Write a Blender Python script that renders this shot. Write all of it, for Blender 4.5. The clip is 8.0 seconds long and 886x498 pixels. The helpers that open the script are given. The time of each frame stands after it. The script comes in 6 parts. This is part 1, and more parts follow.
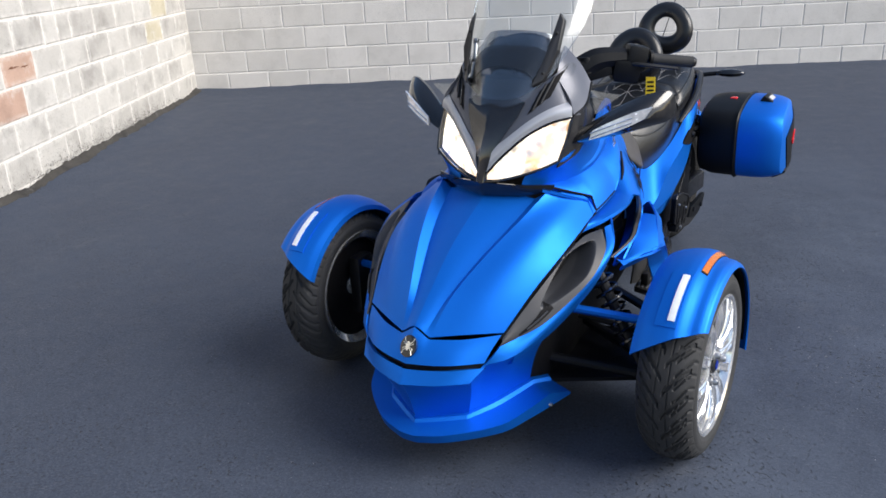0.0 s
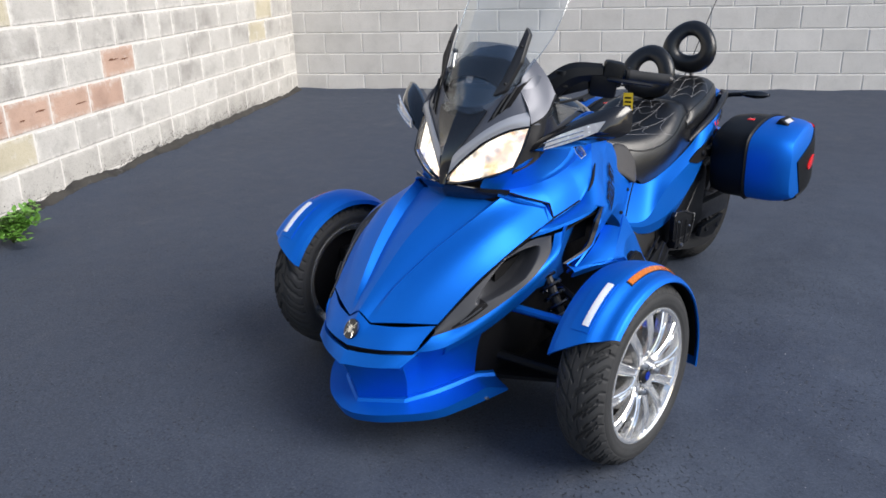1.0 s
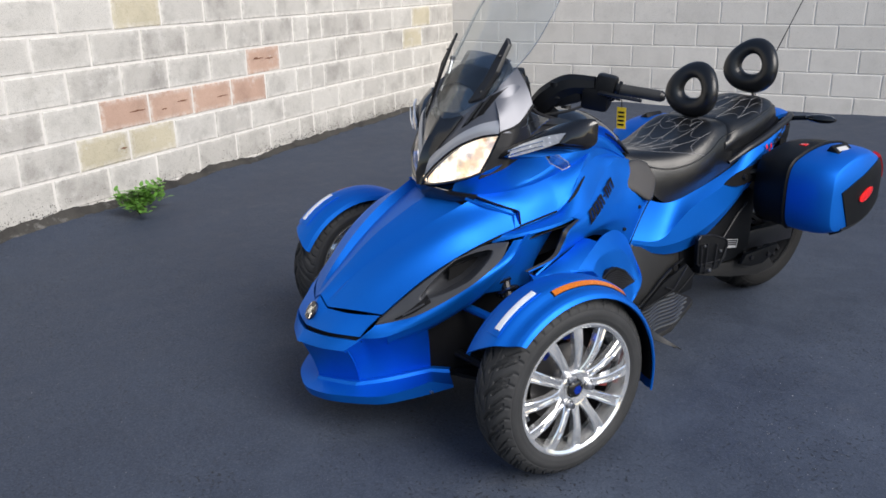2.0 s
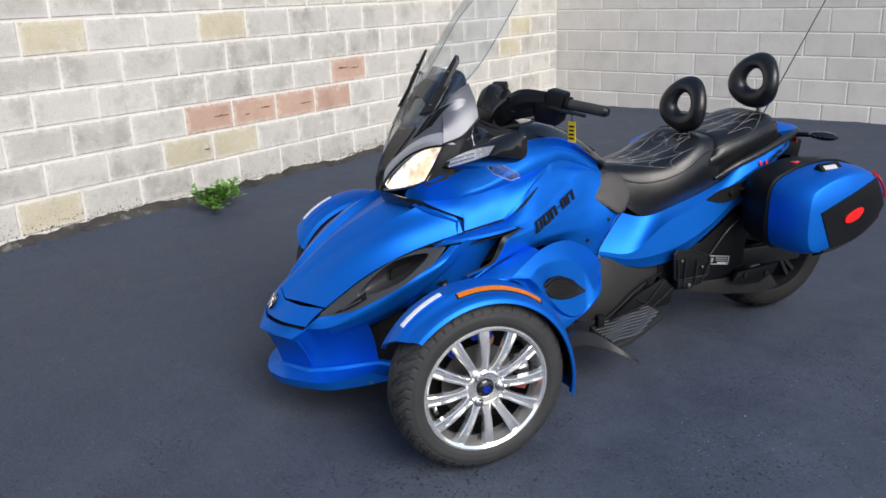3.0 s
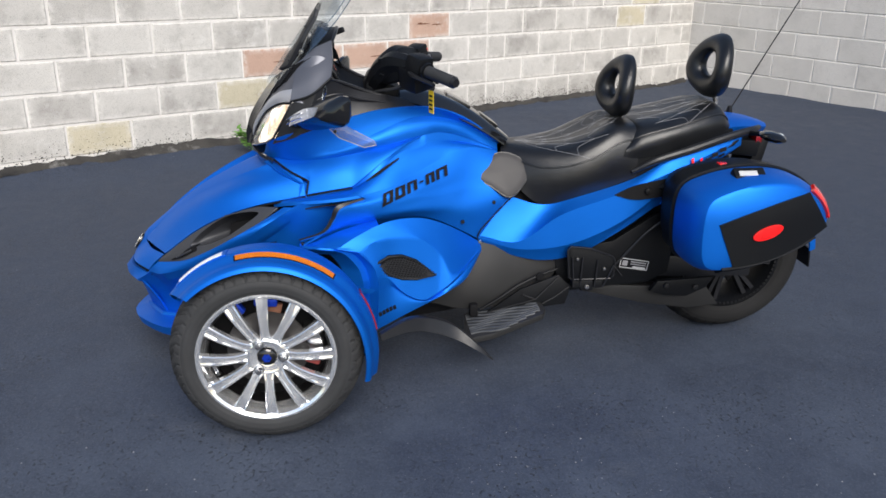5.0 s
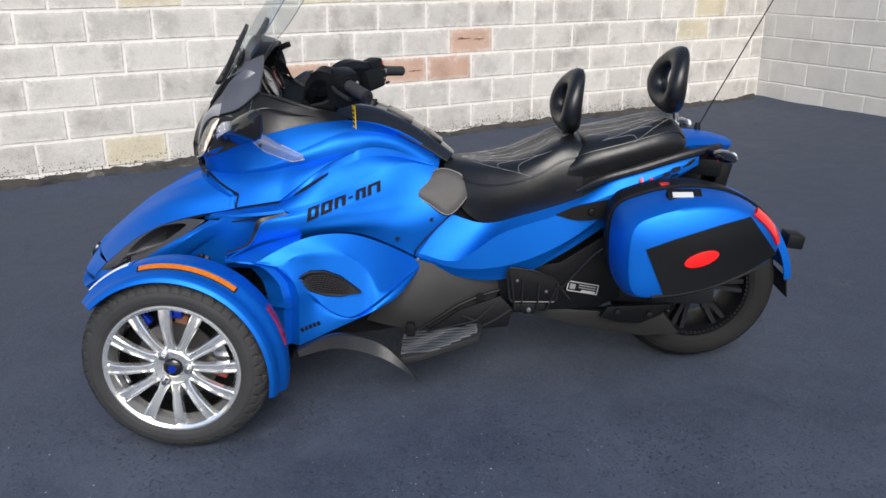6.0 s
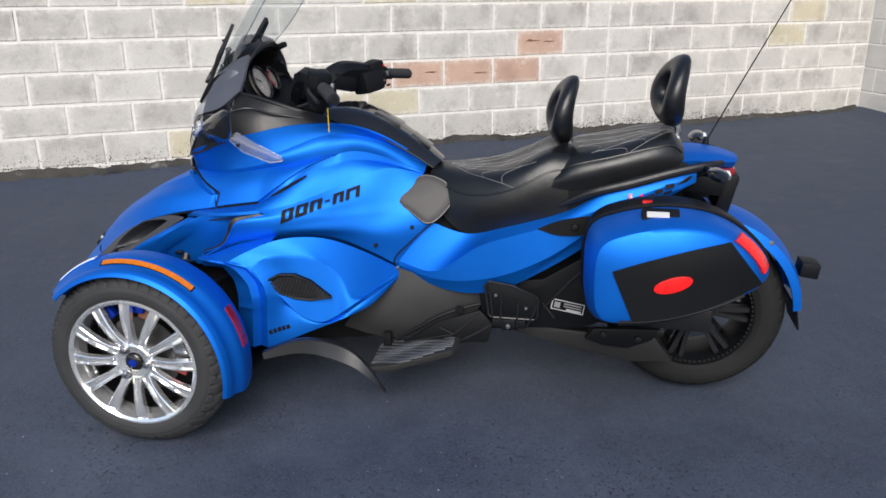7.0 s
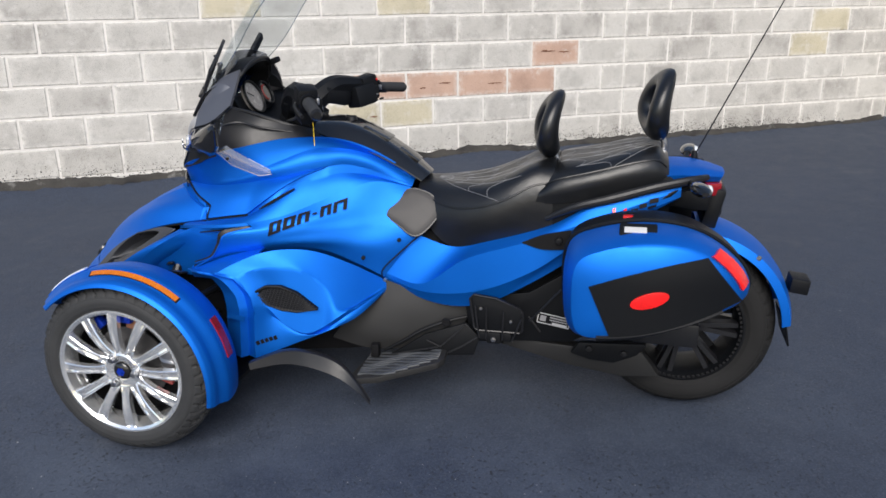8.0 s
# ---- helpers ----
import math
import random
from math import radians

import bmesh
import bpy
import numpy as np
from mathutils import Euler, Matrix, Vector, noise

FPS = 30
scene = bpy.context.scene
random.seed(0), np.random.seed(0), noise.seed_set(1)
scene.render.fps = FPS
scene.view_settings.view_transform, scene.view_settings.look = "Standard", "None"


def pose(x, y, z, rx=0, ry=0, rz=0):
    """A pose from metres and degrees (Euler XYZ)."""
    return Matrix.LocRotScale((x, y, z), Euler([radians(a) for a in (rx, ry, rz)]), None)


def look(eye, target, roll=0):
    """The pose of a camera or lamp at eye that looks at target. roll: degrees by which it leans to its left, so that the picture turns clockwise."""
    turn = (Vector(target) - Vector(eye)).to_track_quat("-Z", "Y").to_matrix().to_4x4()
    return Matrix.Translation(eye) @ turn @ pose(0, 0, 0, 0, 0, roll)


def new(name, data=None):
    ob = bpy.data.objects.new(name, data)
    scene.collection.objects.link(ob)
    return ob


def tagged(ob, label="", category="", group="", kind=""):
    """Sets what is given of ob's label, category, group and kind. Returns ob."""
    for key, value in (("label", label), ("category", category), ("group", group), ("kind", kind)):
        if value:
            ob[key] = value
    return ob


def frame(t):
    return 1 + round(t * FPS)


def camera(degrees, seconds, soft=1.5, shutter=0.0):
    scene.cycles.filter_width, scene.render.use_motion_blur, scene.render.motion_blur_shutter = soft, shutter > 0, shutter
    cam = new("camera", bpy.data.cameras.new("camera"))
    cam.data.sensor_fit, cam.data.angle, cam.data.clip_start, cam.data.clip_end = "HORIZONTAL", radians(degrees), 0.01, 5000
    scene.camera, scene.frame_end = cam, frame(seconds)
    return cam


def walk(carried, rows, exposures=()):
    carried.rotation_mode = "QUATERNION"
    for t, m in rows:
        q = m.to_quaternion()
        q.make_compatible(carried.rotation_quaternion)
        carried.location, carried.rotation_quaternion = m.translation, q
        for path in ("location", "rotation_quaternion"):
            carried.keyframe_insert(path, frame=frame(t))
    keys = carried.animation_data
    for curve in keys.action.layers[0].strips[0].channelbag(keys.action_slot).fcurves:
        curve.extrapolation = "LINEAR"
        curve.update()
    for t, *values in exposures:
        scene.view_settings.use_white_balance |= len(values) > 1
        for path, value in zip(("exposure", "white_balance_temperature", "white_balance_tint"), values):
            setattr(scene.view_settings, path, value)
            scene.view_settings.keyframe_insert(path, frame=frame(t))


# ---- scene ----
cam = camera(56.6, 8.0, soft=1.6)
METRES = 4.56
ROWS = [
    (0.0, 0.0, 0.0, 0.0, 0.0, 0.0, -0.0),
    (0.5, 0.0583, -0.0124, -0.0002, 4.28, -0.03, -1.96),
    (1.0, 0.1175, -0.0269, -0.0044, 8.64, 0.25, -4.5),
    (1.5, 0.1958, -0.0141, -0.0017, 15.5, -0.25, -7.65),
    (3.0, 0.4404, 0.0321, 0.0385, 34.02, -2.64, -12.28),
    (3.5, 0.482, 0.0826, 0.0531, 36.66, -4.31, -13.55),
    (4.0, 0.5297, 0.1241, 0.0708, 40.57, -6.17, -16.67),
    (5.5, 0.6484, 0.2833, 0.1344, 53.53, -10.17, -18.41),
    (6.0, 0.6746, 0.3377, 0.1554, 57.38, -10.82, -18.76),
    (6.5, 0.682, 0.3848, 0.175, 60.15, -11.45, -18.71),
    (7.0, 0.7009, 0.4299, 0.1918, 66.22, -13.78, -20.01),
    (7.5, 0.7092, 0.4558, 0.204, 68.86, -15.38, -20.28),
    (8.0, 0.7152, 0.4577, 0.208, 68.71, -14.09, -19.8),
]
BASE = pose(1.2151, -2.1808, 1.4955, -21.113, 2.686, 32.037)
walk(cam, [(t, BASE @ pose(METRES * x, METRES * y, METRES * z, 90 + pitch, roll, yaw)) for t, x, y, z, yaw, pitch, roll in ROWS],
     exposures=[(0.0, 0.42), (1.0, 0.28), (1.6, 0.15), (3.0, 0.1), (5.5, 0.14), (8.0, 0.06)])

# ---- light: open shade under a bright, thinly clouded sky ----
world = bpy.data.worlds.new("world")
scene.world = world
world.use_nodes = True
wt = world.node_tree
sky = wt.nodes.new("ShaderNodeTexSky")
sky.sky_type = "NISHITA"
sky.sun_disc = False
sky.sun_elevation, sky.sun_rotation = radians(39), radians(80)
sky.air_density, sky.dust_density, sky.ozone_density = 1.0, 1.5, 1.0
wt.nodes["Background"].inputs["Strength"].default_value = 0.145
wt.links.new(sky.outputs["Color"], wt.nodes["Background"].inputs["Color"])
sun_data = bpy.data.lights.new("sun", "SUN")
sun_data.energy, sun_data.angle, sun_data.color = 3.45, radians(40), (1.0, 0.955, 0.90)
sun = new("sun", sun_data)
sun.matrix_world = look((6.5, 1.75, 5.3), (0.0, 0.6, 0.0))

# ---- materials ----
def material(name):
    m = bpy.data.materials.new(name)
    m.use_nodes = True
    nt = m.node_tree
    return m, nt, nt.nodes["Principled BSDF"]


def node(nt, kind, **values):
    n = nt.nodes.new(kind)
    for key, value in values.items():
        n.inputs[key.replace("_", " ")].default_value = value
    return n


def coords(nt, which="Object", scale=(1, 1, 1)):
    tc = nt.nodes.new("ShaderNodeTexCoord")
    mp = nt.nodes.new("ShaderNodeMapping")
    mp.inputs["Scale"].default_value = scale
    nt.links.new(tc.outputs[which], mp.inputs["Vector"])
    return mp.outputs["Vector"]


def noise_tex(nt, vec, scale, detail=6, rough=0.6):
    n = node(nt, "ShaderNodeTexNoise", Scale=scale, Detail=detail, Roughness=rough)
    nt.links.new(vec, n.inputs["Vector"])
    return n.outputs["Fac"]


def ramp(nt, fac, stops):
    r = nt.nodes.new("ShaderNodeValToRGB")
    el = r.color_ramp.elements
    while len(el) < len(stops):
        el.new(0.5)
    for e, (p, c) in zip(el, stops):
        e.position, e.color = p, (*c, 1) if len(c) == 3 else c
    nt.links.new(fac, r.inputs["Fac"])
    return r.outputs["Color"]


def mix(nt, fac, a, b, kind="MIX"):
    n = nt.nodes.new("ShaderNodeMix")
    n.data_type, n.blend_type = "RGBA", kind
    for sock, v in ((n.inputs[0], fac), (n.inputs[6], a), (n.inputs[7], b)):
        if isinstance(v, (int, float)):
            sock.default_value = v
        elif isinstance(v, tuple):
            sock.default_value = (*v, 1)
        else:
            nt.links.new(v, sock)
    return n.outputs[2]


def bump(nt, bsdf, height, strength, distance):
    b = node(nt, "ShaderNodeBump", Strength=strength, Distance=distance)
    nt.links.new(height, b.inputs["Height"])
    nt.links.new(b.outputs["Normal"], bsdf.inputs["Normal"])
    return b


def surface(name, colour, rough, metal=0.0, grain=0.0, grain_scale=60.0, var=0.12, var_scale=7.0, coat=0.0, spec=0.5, rough_var=0.08):
    """A general surface: colour with two scales of variation, uneven gloss, fine relief."""
    m, nt, b = material(name)
    v = coords(nt)
    big = noise_tex(nt, v, var_scale, 4)
    fine = noise_tex(nt, v, grain_scale, 8, 0.7)
    lo = tuple(c * (1 - var) for c in colour)
    hi = tuple(min(1, c * (1 + var)) for c in colour)
    c = ramp(nt, big, [(0.3, lo), (0.7, hi)])
    c = mix(nt, 0.25, c, ramp(nt, fine, [(0.3, lo), (0.7, hi)]))
    nt.links.new(c, b.inputs["Base Color"])
    r = ramp(nt, fine, [(0.3, (max(0, rough - rough_var),) * 3), (0.7, (min(1, rough + rough_var),) * 3)])
    nt.links.new(r, b.inputs["Roughness"])
    b.inputs["Metallic"].default_value = metal
    b.inputs["Specular IOR Level"].default_value = spec
    b.inputs["Coat Weight"].default_value = coat
    b.inputs["Coat Roughness"].default_value = 0.12
    if grain:
        bump(nt, b, fine, grain, 0.002)
    return m


def blue_paint():
    m, nt, b = material("satin_blue_paint")
    v = coords(nt)
    big = noise_tex(nt, v, 3.0, 4)
    flake = noise_tex(nt, v, 900.0, 2)
    c = ramp(nt, big, [(0.3, (0.0008, 0.140, 0.620)), (0.7, (0.0012, 0.156, 0.675))])
    c = mix(nt, 0.12, c, ramp(nt, flake, [(0.35, (0.0, 0.08, 0.44)), (0.65, (0.003, 0.22, 0.86))]))
    nt.links.new(c, b.inputs["Base Color"])
    nt.links.new(ramp(nt, noise_tex(nt, v, 14.0, 6), [(0.3, (0.50,) * 3), (0.7, (0.55,) * 3)]), b.inputs["Roughness"])
    b.inputs["Metallic"].default_value = 0.76
    b.inputs["Coat Weight"].default_value = 0.05
    b.inputs["Coat Roughness"].default_value = 0.3
    return m


def asphalt():
    m, nt, b = material("sealed_asphalt")
    v = coords(nt)
    patchy = noise_tex(nt, v, 0.9, 5)
    mid = noise_tex(nt, v, 7.0, 6, 0.65)
    grit = noise_tex(nt, v, 130.0, 5, 0.75)
    c = ramp(nt, patchy, [(0.3, (0.0290, 0.0395, 0.067)), (0.7, (0.0430, 0.0580, 0.092))])
    c = mix(nt, 0.35, c, ramp(nt, mid, [(0.35, (0.0135, 0.020, 0.039)), (0.7, (0.036, 0.050, 0.082))]))
    c = mix(nt, 0.55, c, ramp(nt, grit, [(0.32, (0.007, 0.010, 0.017)), (0.55, (0.044, 0.056, 0.083)), (0.66, (0.088, 0.102, 0.130)), (0.76, (0.19, 0.195, 0.21))]))
    # pale scuffs and dust
    dust = noise_tex(nt, coords(nt, scale=(1.0, 0.6, 1.0)), 2.3, 9, 0.72)
    c = mix(nt, ramp(nt, dust, [(0.60, (0, 0, 0)), (0.80, (0.35,) * 3)]), c, (0.17, 0.175, 0.185))
    # a dusty patch beside the parking spot, with brighter light painted into its colour
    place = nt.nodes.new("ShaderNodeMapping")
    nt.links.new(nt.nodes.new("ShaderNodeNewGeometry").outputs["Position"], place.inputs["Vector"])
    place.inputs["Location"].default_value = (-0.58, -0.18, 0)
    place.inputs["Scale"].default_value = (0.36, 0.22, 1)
    light_pool = nt.nodes.new("ShaderNodeTexGradient")
    light_pool.gradient_type = "SPHERICAL"
    nt.links.new(place.outputs["Vector"], light_pool.inputs["Vector"])
    worn = mix(nt, 1.0, ramp(nt, light_pool.outputs["Fac"], [(0.0, (0, 0, 0)), (0.60, (0.42,) * 3)]), ramp(nt, noise_tex(nt, v, 1.7, 10, 0.75), [(0.40, (0.02,) * 3), (0.62, (1, 1, 1))]), "MULTIPLY")
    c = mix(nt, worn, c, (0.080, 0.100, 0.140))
    scuff = noise_tex(nt, coords(nt, scale=(3.0, 1.0, 1.0)), 5.0, 10, 0.8)
    c = mix(nt, ramp(nt, scuff, [(0.66, (0, 0, 0)), (0.74, (0.45,) * 3)]), c, (0.24, 0.245, 0.26))
    # open pits in the seal coat, in loose drifts, and pale stone showing through
    pit = noise_tex(nt, v, 78.0, 3, 0.55)
    drift = ramp(nt, noise_tex(nt, v, 2.1, 5, 0.6), [(0.40, (0.15,) * 3), (0.66, (1, 1, 1))])
    pits = mix(nt, 1.0, ramp(nt, pit, [(0.595, (0, 0, 0)), (0.65, (1, 1, 1))]), drift, "MULTIPLY")
    c = mix(nt, mix(nt, 1.0, pits, (0.75,) * 3, "MULTIPLY"), c, (0.007, 0.008, 0.011))
    stone = noise_tex(nt, coords(nt, scale=(1.0, 1.0, 1.0)), 95.0, 2, 0.5)
    c = mix(nt, ramp(nt, stone, [(0.70, (0, 0, 0)), (0.76, (0.5,) * 3)]), c, (0.15, 0.16, 0.18))
    nt.links.new(c, b.inputs["Base Color"])
    nt.links.new(ramp(nt, mid, [(0.3, (0.64,) * 3), (0.7, (0.82,) * 3)]), b.inputs["Roughness"])
    b.inputs["Specular IOR Level"].default_value = 0.40
    h = mix(nt, 0.5, mix(nt, 0.5, grit, mid), mix(nt, 1.0, (1, 1, 1), pits, "DIFFERENCE"))
    bump(nt, b, h, 0.75, 0.010)
    return m


def block_paint(name, low, high, stain, island=False, blotch=0.5, smear=0.0):
    """Concrete block: each block has its own tone, with blotches, pores and stains."""
    m, nt, b = material(name)
    if island:
        rnd = nt.nodes.new("ShaderNodeNewGeometry").outputs["Random Per Island"]
    else:
        rnd = nt.nodes.new("ShaderNodeObjectInfo").outputs["Random"]
    geo = nt.nodes.new("ShaderNodeNewGeometry").outputs["Position"]
    tone = ramp(nt, rnd, [(0.0, low), (0.35, tuple(0.6 * a + 0.4 * c for a, c in zip(low, high))), (0.75, high), (1.0, tuple(0.5 * a + 0.5 * c for a, c in zip(low, high)))])
    big = noise_tex(nt, geo, 4.5, 6, 0.6)
    c = mix(nt, blotch, tone, ramp(nt, big, [(0.28, tuple(x * 0.74 for x in low)), (0.5, high), (0.72, tuple(min(1, x * 1.16) for x in high))]))
    dirt = noise_tex(nt, geo, 17.0, 8, 0.72)
    c = mix(nt, ramp(nt, dirt, [(0.56, (0, 0, 0)), (0.74, (0.5,) * 3)]), c, stain)
    lime = noise_tex(nt, geo, 7.0, 9, 0.7)
    c = mix(nt, ramp(nt, lime, [(0.57, (0, 0, 0)), (0.70, (0.55 if smear else 0.2,) * 3)]), c, (0.62, 0.61, 0.585))
    pores = noise_tex(nt, geo, 170.0, 5, 0.75)
    c = mix(nt, ramp(nt, pores, [(0.34, (0.55,) * 3), (0.46, (0, 0, 0))]), c, tuple(x * 0.45 for x in stain))
    if smear:
        # mortar smeared over the block's edges
        sep = nt.nodes.new("ShaderNodeSeparateXYZ")
        nt.links.new(nt.nodes.new("ShaderNodeTexCoord").outputs["Generated"], sep.inputs[0])

        def edge(axis, width):
            away = node(nt, "ShaderNodeMath")
            away.operation = "PINGPONG"
            nt.links.new(sep.outputs[axis], away.inputs[0])
            away.inputs[1].default_value = 0.5
            return ramp(nt, away.outputs[0], [(0.0, (1, 1, 1)), (width, (0, 0, 0))])
        rim = mix(nt, 1.0, edge("X", 0.10), edge("Z", 0.20), "LIGHTEN")
        ragged = ramp(nt, noise_tex(nt, geo, 23.0, 6, 0.7), [(0.38, (0, 0, 0)), (0.62, (1, 1, 1))])
        c = mix(nt, mix(nt, 1.0, mix(nt, 1.0, rim, ragged, "MULTIPLY"), (smear,) * 3, "MULTIPLY"), c, (0.66, 0.64, 0.605))
    nt.links.new(c, b.inputs["Base Color"])
    b.inputs["Roughness"].default_value = 0.9
    b.inputs["Specular IOR Level"].default_value = 0.25
    bump(nt, b, mix(nt, 0.4, pores, dirt), 0.55, 0.004)
    return m


def glass(name, tint, rough=0.03, gloss=0.55, least=0.03):
    """A thin pane: see-through, tinted, with gloss that grows towards grazing views."""
    m, nt, b = material(name)
    out = nt.nodes["Material Output"]
    tr = nt.nodes.new("ShaderNodeBsdfTransparent")
    tr.inputs["Color"].default_value = (*tint, 1)
    gl = node(nt, "ShaderNodeBsdfGlossy", Roughness=rough)
    lw = node(nt, "ShaderNodeLayerWeight", Blend=0.5)
    amount = ramp(nt, lw.outputs["Facing"], [(0.0, (least,) * 3), (0.6, (least + 0.04,) * 3), (1.0, (gloss,) * 3)])
    mx = nt.nodes.new("ShaderNodeMixShader")
    nt.links.new(amount, mx.inputs[0])
    nt.links.new(tr.outputs[0], mx.inputs[1])
    nt.links.new(gl.outputs[0], mx.inputs[2])
    nt.links.new(mx.outputs[0], out.inputs["Surface"])
    return m


def lamp_face():
    """A lit faceted reflector: white hot, with warmer, dimmer facets between."""
    m, nt, b = material("lit_headlamp")
    v = coords(nt)
    vo = node(nt, "ShaderNodeTexVoronoi", Scale=26.0)
    nt.links.new(v, vo.inputs["Vector"])
    n = noise_tex(nt, v, 11.0, 3)
    c = ramp(nt, n, [(0.35, (0.9, 0.52, 0.25)), (0.5, (1.0, 0.90, 0.76)), (0.65, (1.0, 0.97, 0.92))])
    e = mix(nt, 0.5, ramp(nt, vo.outputs["Distance"], [(0.1, (0.5,) * 3), (0.6, (1.6,) * 3)]), ramp(nt, n, [(0.3, (0.25,) * 3), (0.6, (1.8,) * 3)]), "MULTIPLY")
    nt.links.new(c, b.inputs["Emission Color"])
    nt.links.new(e, b.inputs["Emission Strength"])
    b.inputs["Base Color"].default_value = (0.7, 0.7, 0.7, 1)
    b.inputs["Metallic"].default_value = 1.0
    b.inputs["Roughness"].default_value = 0.15
    return m


BLUE = blue_paint()
BLACK_PLASTIC = surface("black_plastic", (0.0042, 0.0048, 0.0062), 0.48, spec=0.22, grain=0.25, grain_scale=300)
GREY_PLASTIC = surface("dark_grey_plastic", (0.019, 0.019, 0.0195), 0.5, spec=0.3, grain=0.15, grain_scale=300)
GLOSS_BLACK = surface("gloss_black", (0.008, 0.008, 0.009), 0.12, coat=0.6, rough_var=0.03)
COWL_GREY = surface("satin_graphite", (0.105, 0.110, 0.130), 0.33, metal=0.45, var=0.03, rough_var=0.015)
DISC_STEEL = surface("brake_disc_steel", (0.075, 0.072, 0.072), 0.45, metal=0.7)
SILVER_LENS = surface("silvered_lens", (0.72, 0.74, 0.78), 0.22, metal=0.6, var=0.25, var_scale=60)
SATIN_GREY = surface("satin_grey", (0.40, 0.41, 0.44), 0.32, metal=0.4, var=0.03, rough_var=0.015)
SATIN_BLACK = surface("satin_black", (0.013, 0.0135, 0.016), 0.36, spec=0.4)
SCOOP_GREY = surface("scoop_grey_plastic", (0.040, 0.042, 0.048), 0.42, spec=0.35, grain=0.2, grain_scale=240)
MESH = surface("mesh_plastic", (0.028, 0.029, 0.032), 0.4)
DARK_METAL = surface("dark_metal", (0.03, 0.03, 0.032), 0.4, metal=0.7)
RUBBER = surface("tyre_rubber", (0.030, 0.031, 0.033), 0.72, spec=0.35, grain=0.3, grain_scale=220, var=0.25, var_scale=9)
# rear tyre: darker and rougher than the front rubber
DARK_RUBBER = surface("dark_rubber", (0.0125, 0.0125, 0.013), 0.8, spec=0.25, grain=0.3, grain_scale=220, var=0.3, var_scale=6)
WORN_RUBBER = surface("worn_rubber", (0.045, 0.049, 0.055), 0.42, spec=0.5, grain=0.3, grain_scale=160, var=0.35, var_scale=30)
CHROME = surface("polished_alloy", (0.95, 0.96, 0.97), 0.11, metal=0.84, var=0.04, rough_var=0.05)
STEEL = surface("brushed_steel", (0.45, 0.45, 0.46), 0.3, metal=1.0)


def leather():
    """Worn black hide: fine grain over soft creases, uneven gloss."""
    m, nt, b = material("black_leather")
    v = coords(nt)
    grain = noise_tex(nt, v, 260.0, 5, 0.7)
    folds = noise_tex(nt, v, 8.0, 4, 0.55)
    nt.links.new(ramp(nt, noise_tex(nt, v, 9.0, 6), [(0.3, (0.0045, 0.005, 0.006)), (0.7, (0.010, 0.0105, 0.012))]), b.inputs["Base Color"])
    nt.links.new(ramp(nt, folds, [(0.3, (0.28,) * 3), (0.7, (0.40,) * 3)]), b.inputs["Roughness"])
    b.inputs["Specular IOR Level"].default_value = 0.55
    bump(nt, b, mix(nt, 0.12, folds, grain), 0.35, 0.010)
    return m


LEATHER = leather()
GREY_LEATHER = surface("grey_leather", (0.060, 0.057, 0.056), 0.5, spec=0.3, grain=0.3, grain_scale=220)
THREAD = surface("pale_thread", (0.26, 0.26, 0.27), 0.8)
AMBER = surface("amber_lens", (0.52, 0.135, 0.003), 0.25, coat=0.5, var=0.1, var_scale=40)
RED_LENS = surface("red_lens", (0.75, 0.012, 0.012), 0.16, coat=0.5, var=0.12, var_scale=60)
DARK_RED = surface("dark_red_lens", (0.25, 0.006, 0.012), 0.2, coat=0.5, var=0.12, var_scale=60)
WHITE_LENS = surface("white_reflector", (0.75, 0.78, 0.82), 0.2, coat=0.4, var=0.08, var_scale=50)
YELLOW = surface("yellow_tag_plastic", (0.85, 0.58, 0.02), 0.45)
INK = surface("black_ink", (0.006, 0.006, 0.008), 0.6, spec=0.15)
LABEL_WHITE = surface("white_label", (0.5, 0.5, 0.5), 0.5)
# the sky mirrored in the dial is put into this grey
DIAL = surface("dial_grey", (0.20, 0.19, 0.185), 0.25, coat=0.4)
GOLD = surface("pale_gold", (0.82, 0.79, 0.70), 0.3, metal=0.8)
CALIPER_BLUE = surface("blue_anodised", (0.01, 0.05, 0.5), 0.3, metal=0.6)
CALIPER_RED = surface("red_caliper_mark", (0.22, 0.03, 0.025), 0.5)
DUCT = surface("duct_black", (0.006, 0.006, 0.007), 0.7, spec=0.15)
SCREEN = glass("clear_screen", (0.93, 0.95, 0.96), 0.12, 0.12, 0.05)
SMOKE = glass("smoked_screen", (0.62, 0.63, 0.66), 0.10, 0.5, 0.17)
LENS_GLASS = glass("lamp_glass", (0.97, 0.97, 0.97))
CLEAR_WING = glass("clear_wing", (0.72, 0.76, 0.80), 0.12, 0.6, 0.16)
LAMP_LIT = lamp_face()
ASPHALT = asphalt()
BLOCK = block_paint("weathered_block", (0.33, 0.315, 0.295), (0.52, 0.505, 0.475), (0.26, 0.245, 0.23), smear=0.9)
BLOCK_RED = block_paint("rusty_red_block", (0.39, 0.26, 0.205), (0.47, 0.325, 0.255), (0.32, 0.215, 0.165), smear=0.7)
BLOCK_TAN = block_paint("tan_block", (0.42, 0.38, 0.285), (0.51, 0.465, 0.352), (0.32, 0.28, 0.205), smear=0.8)
BLOCK_BACK = block_paint("grey_block", (0.52, 0.505, 0.48), (0.63, 0.612, 0.585), (0.45, 0.44, 0.42), blotch=0.3)
BLOCK_STUFF = block_paint("weathered_block_upper", (0.35, 0.335, 0.318), (0.49, 0.475, 0.45), (0.26, 0.245, 0.23), island=True)
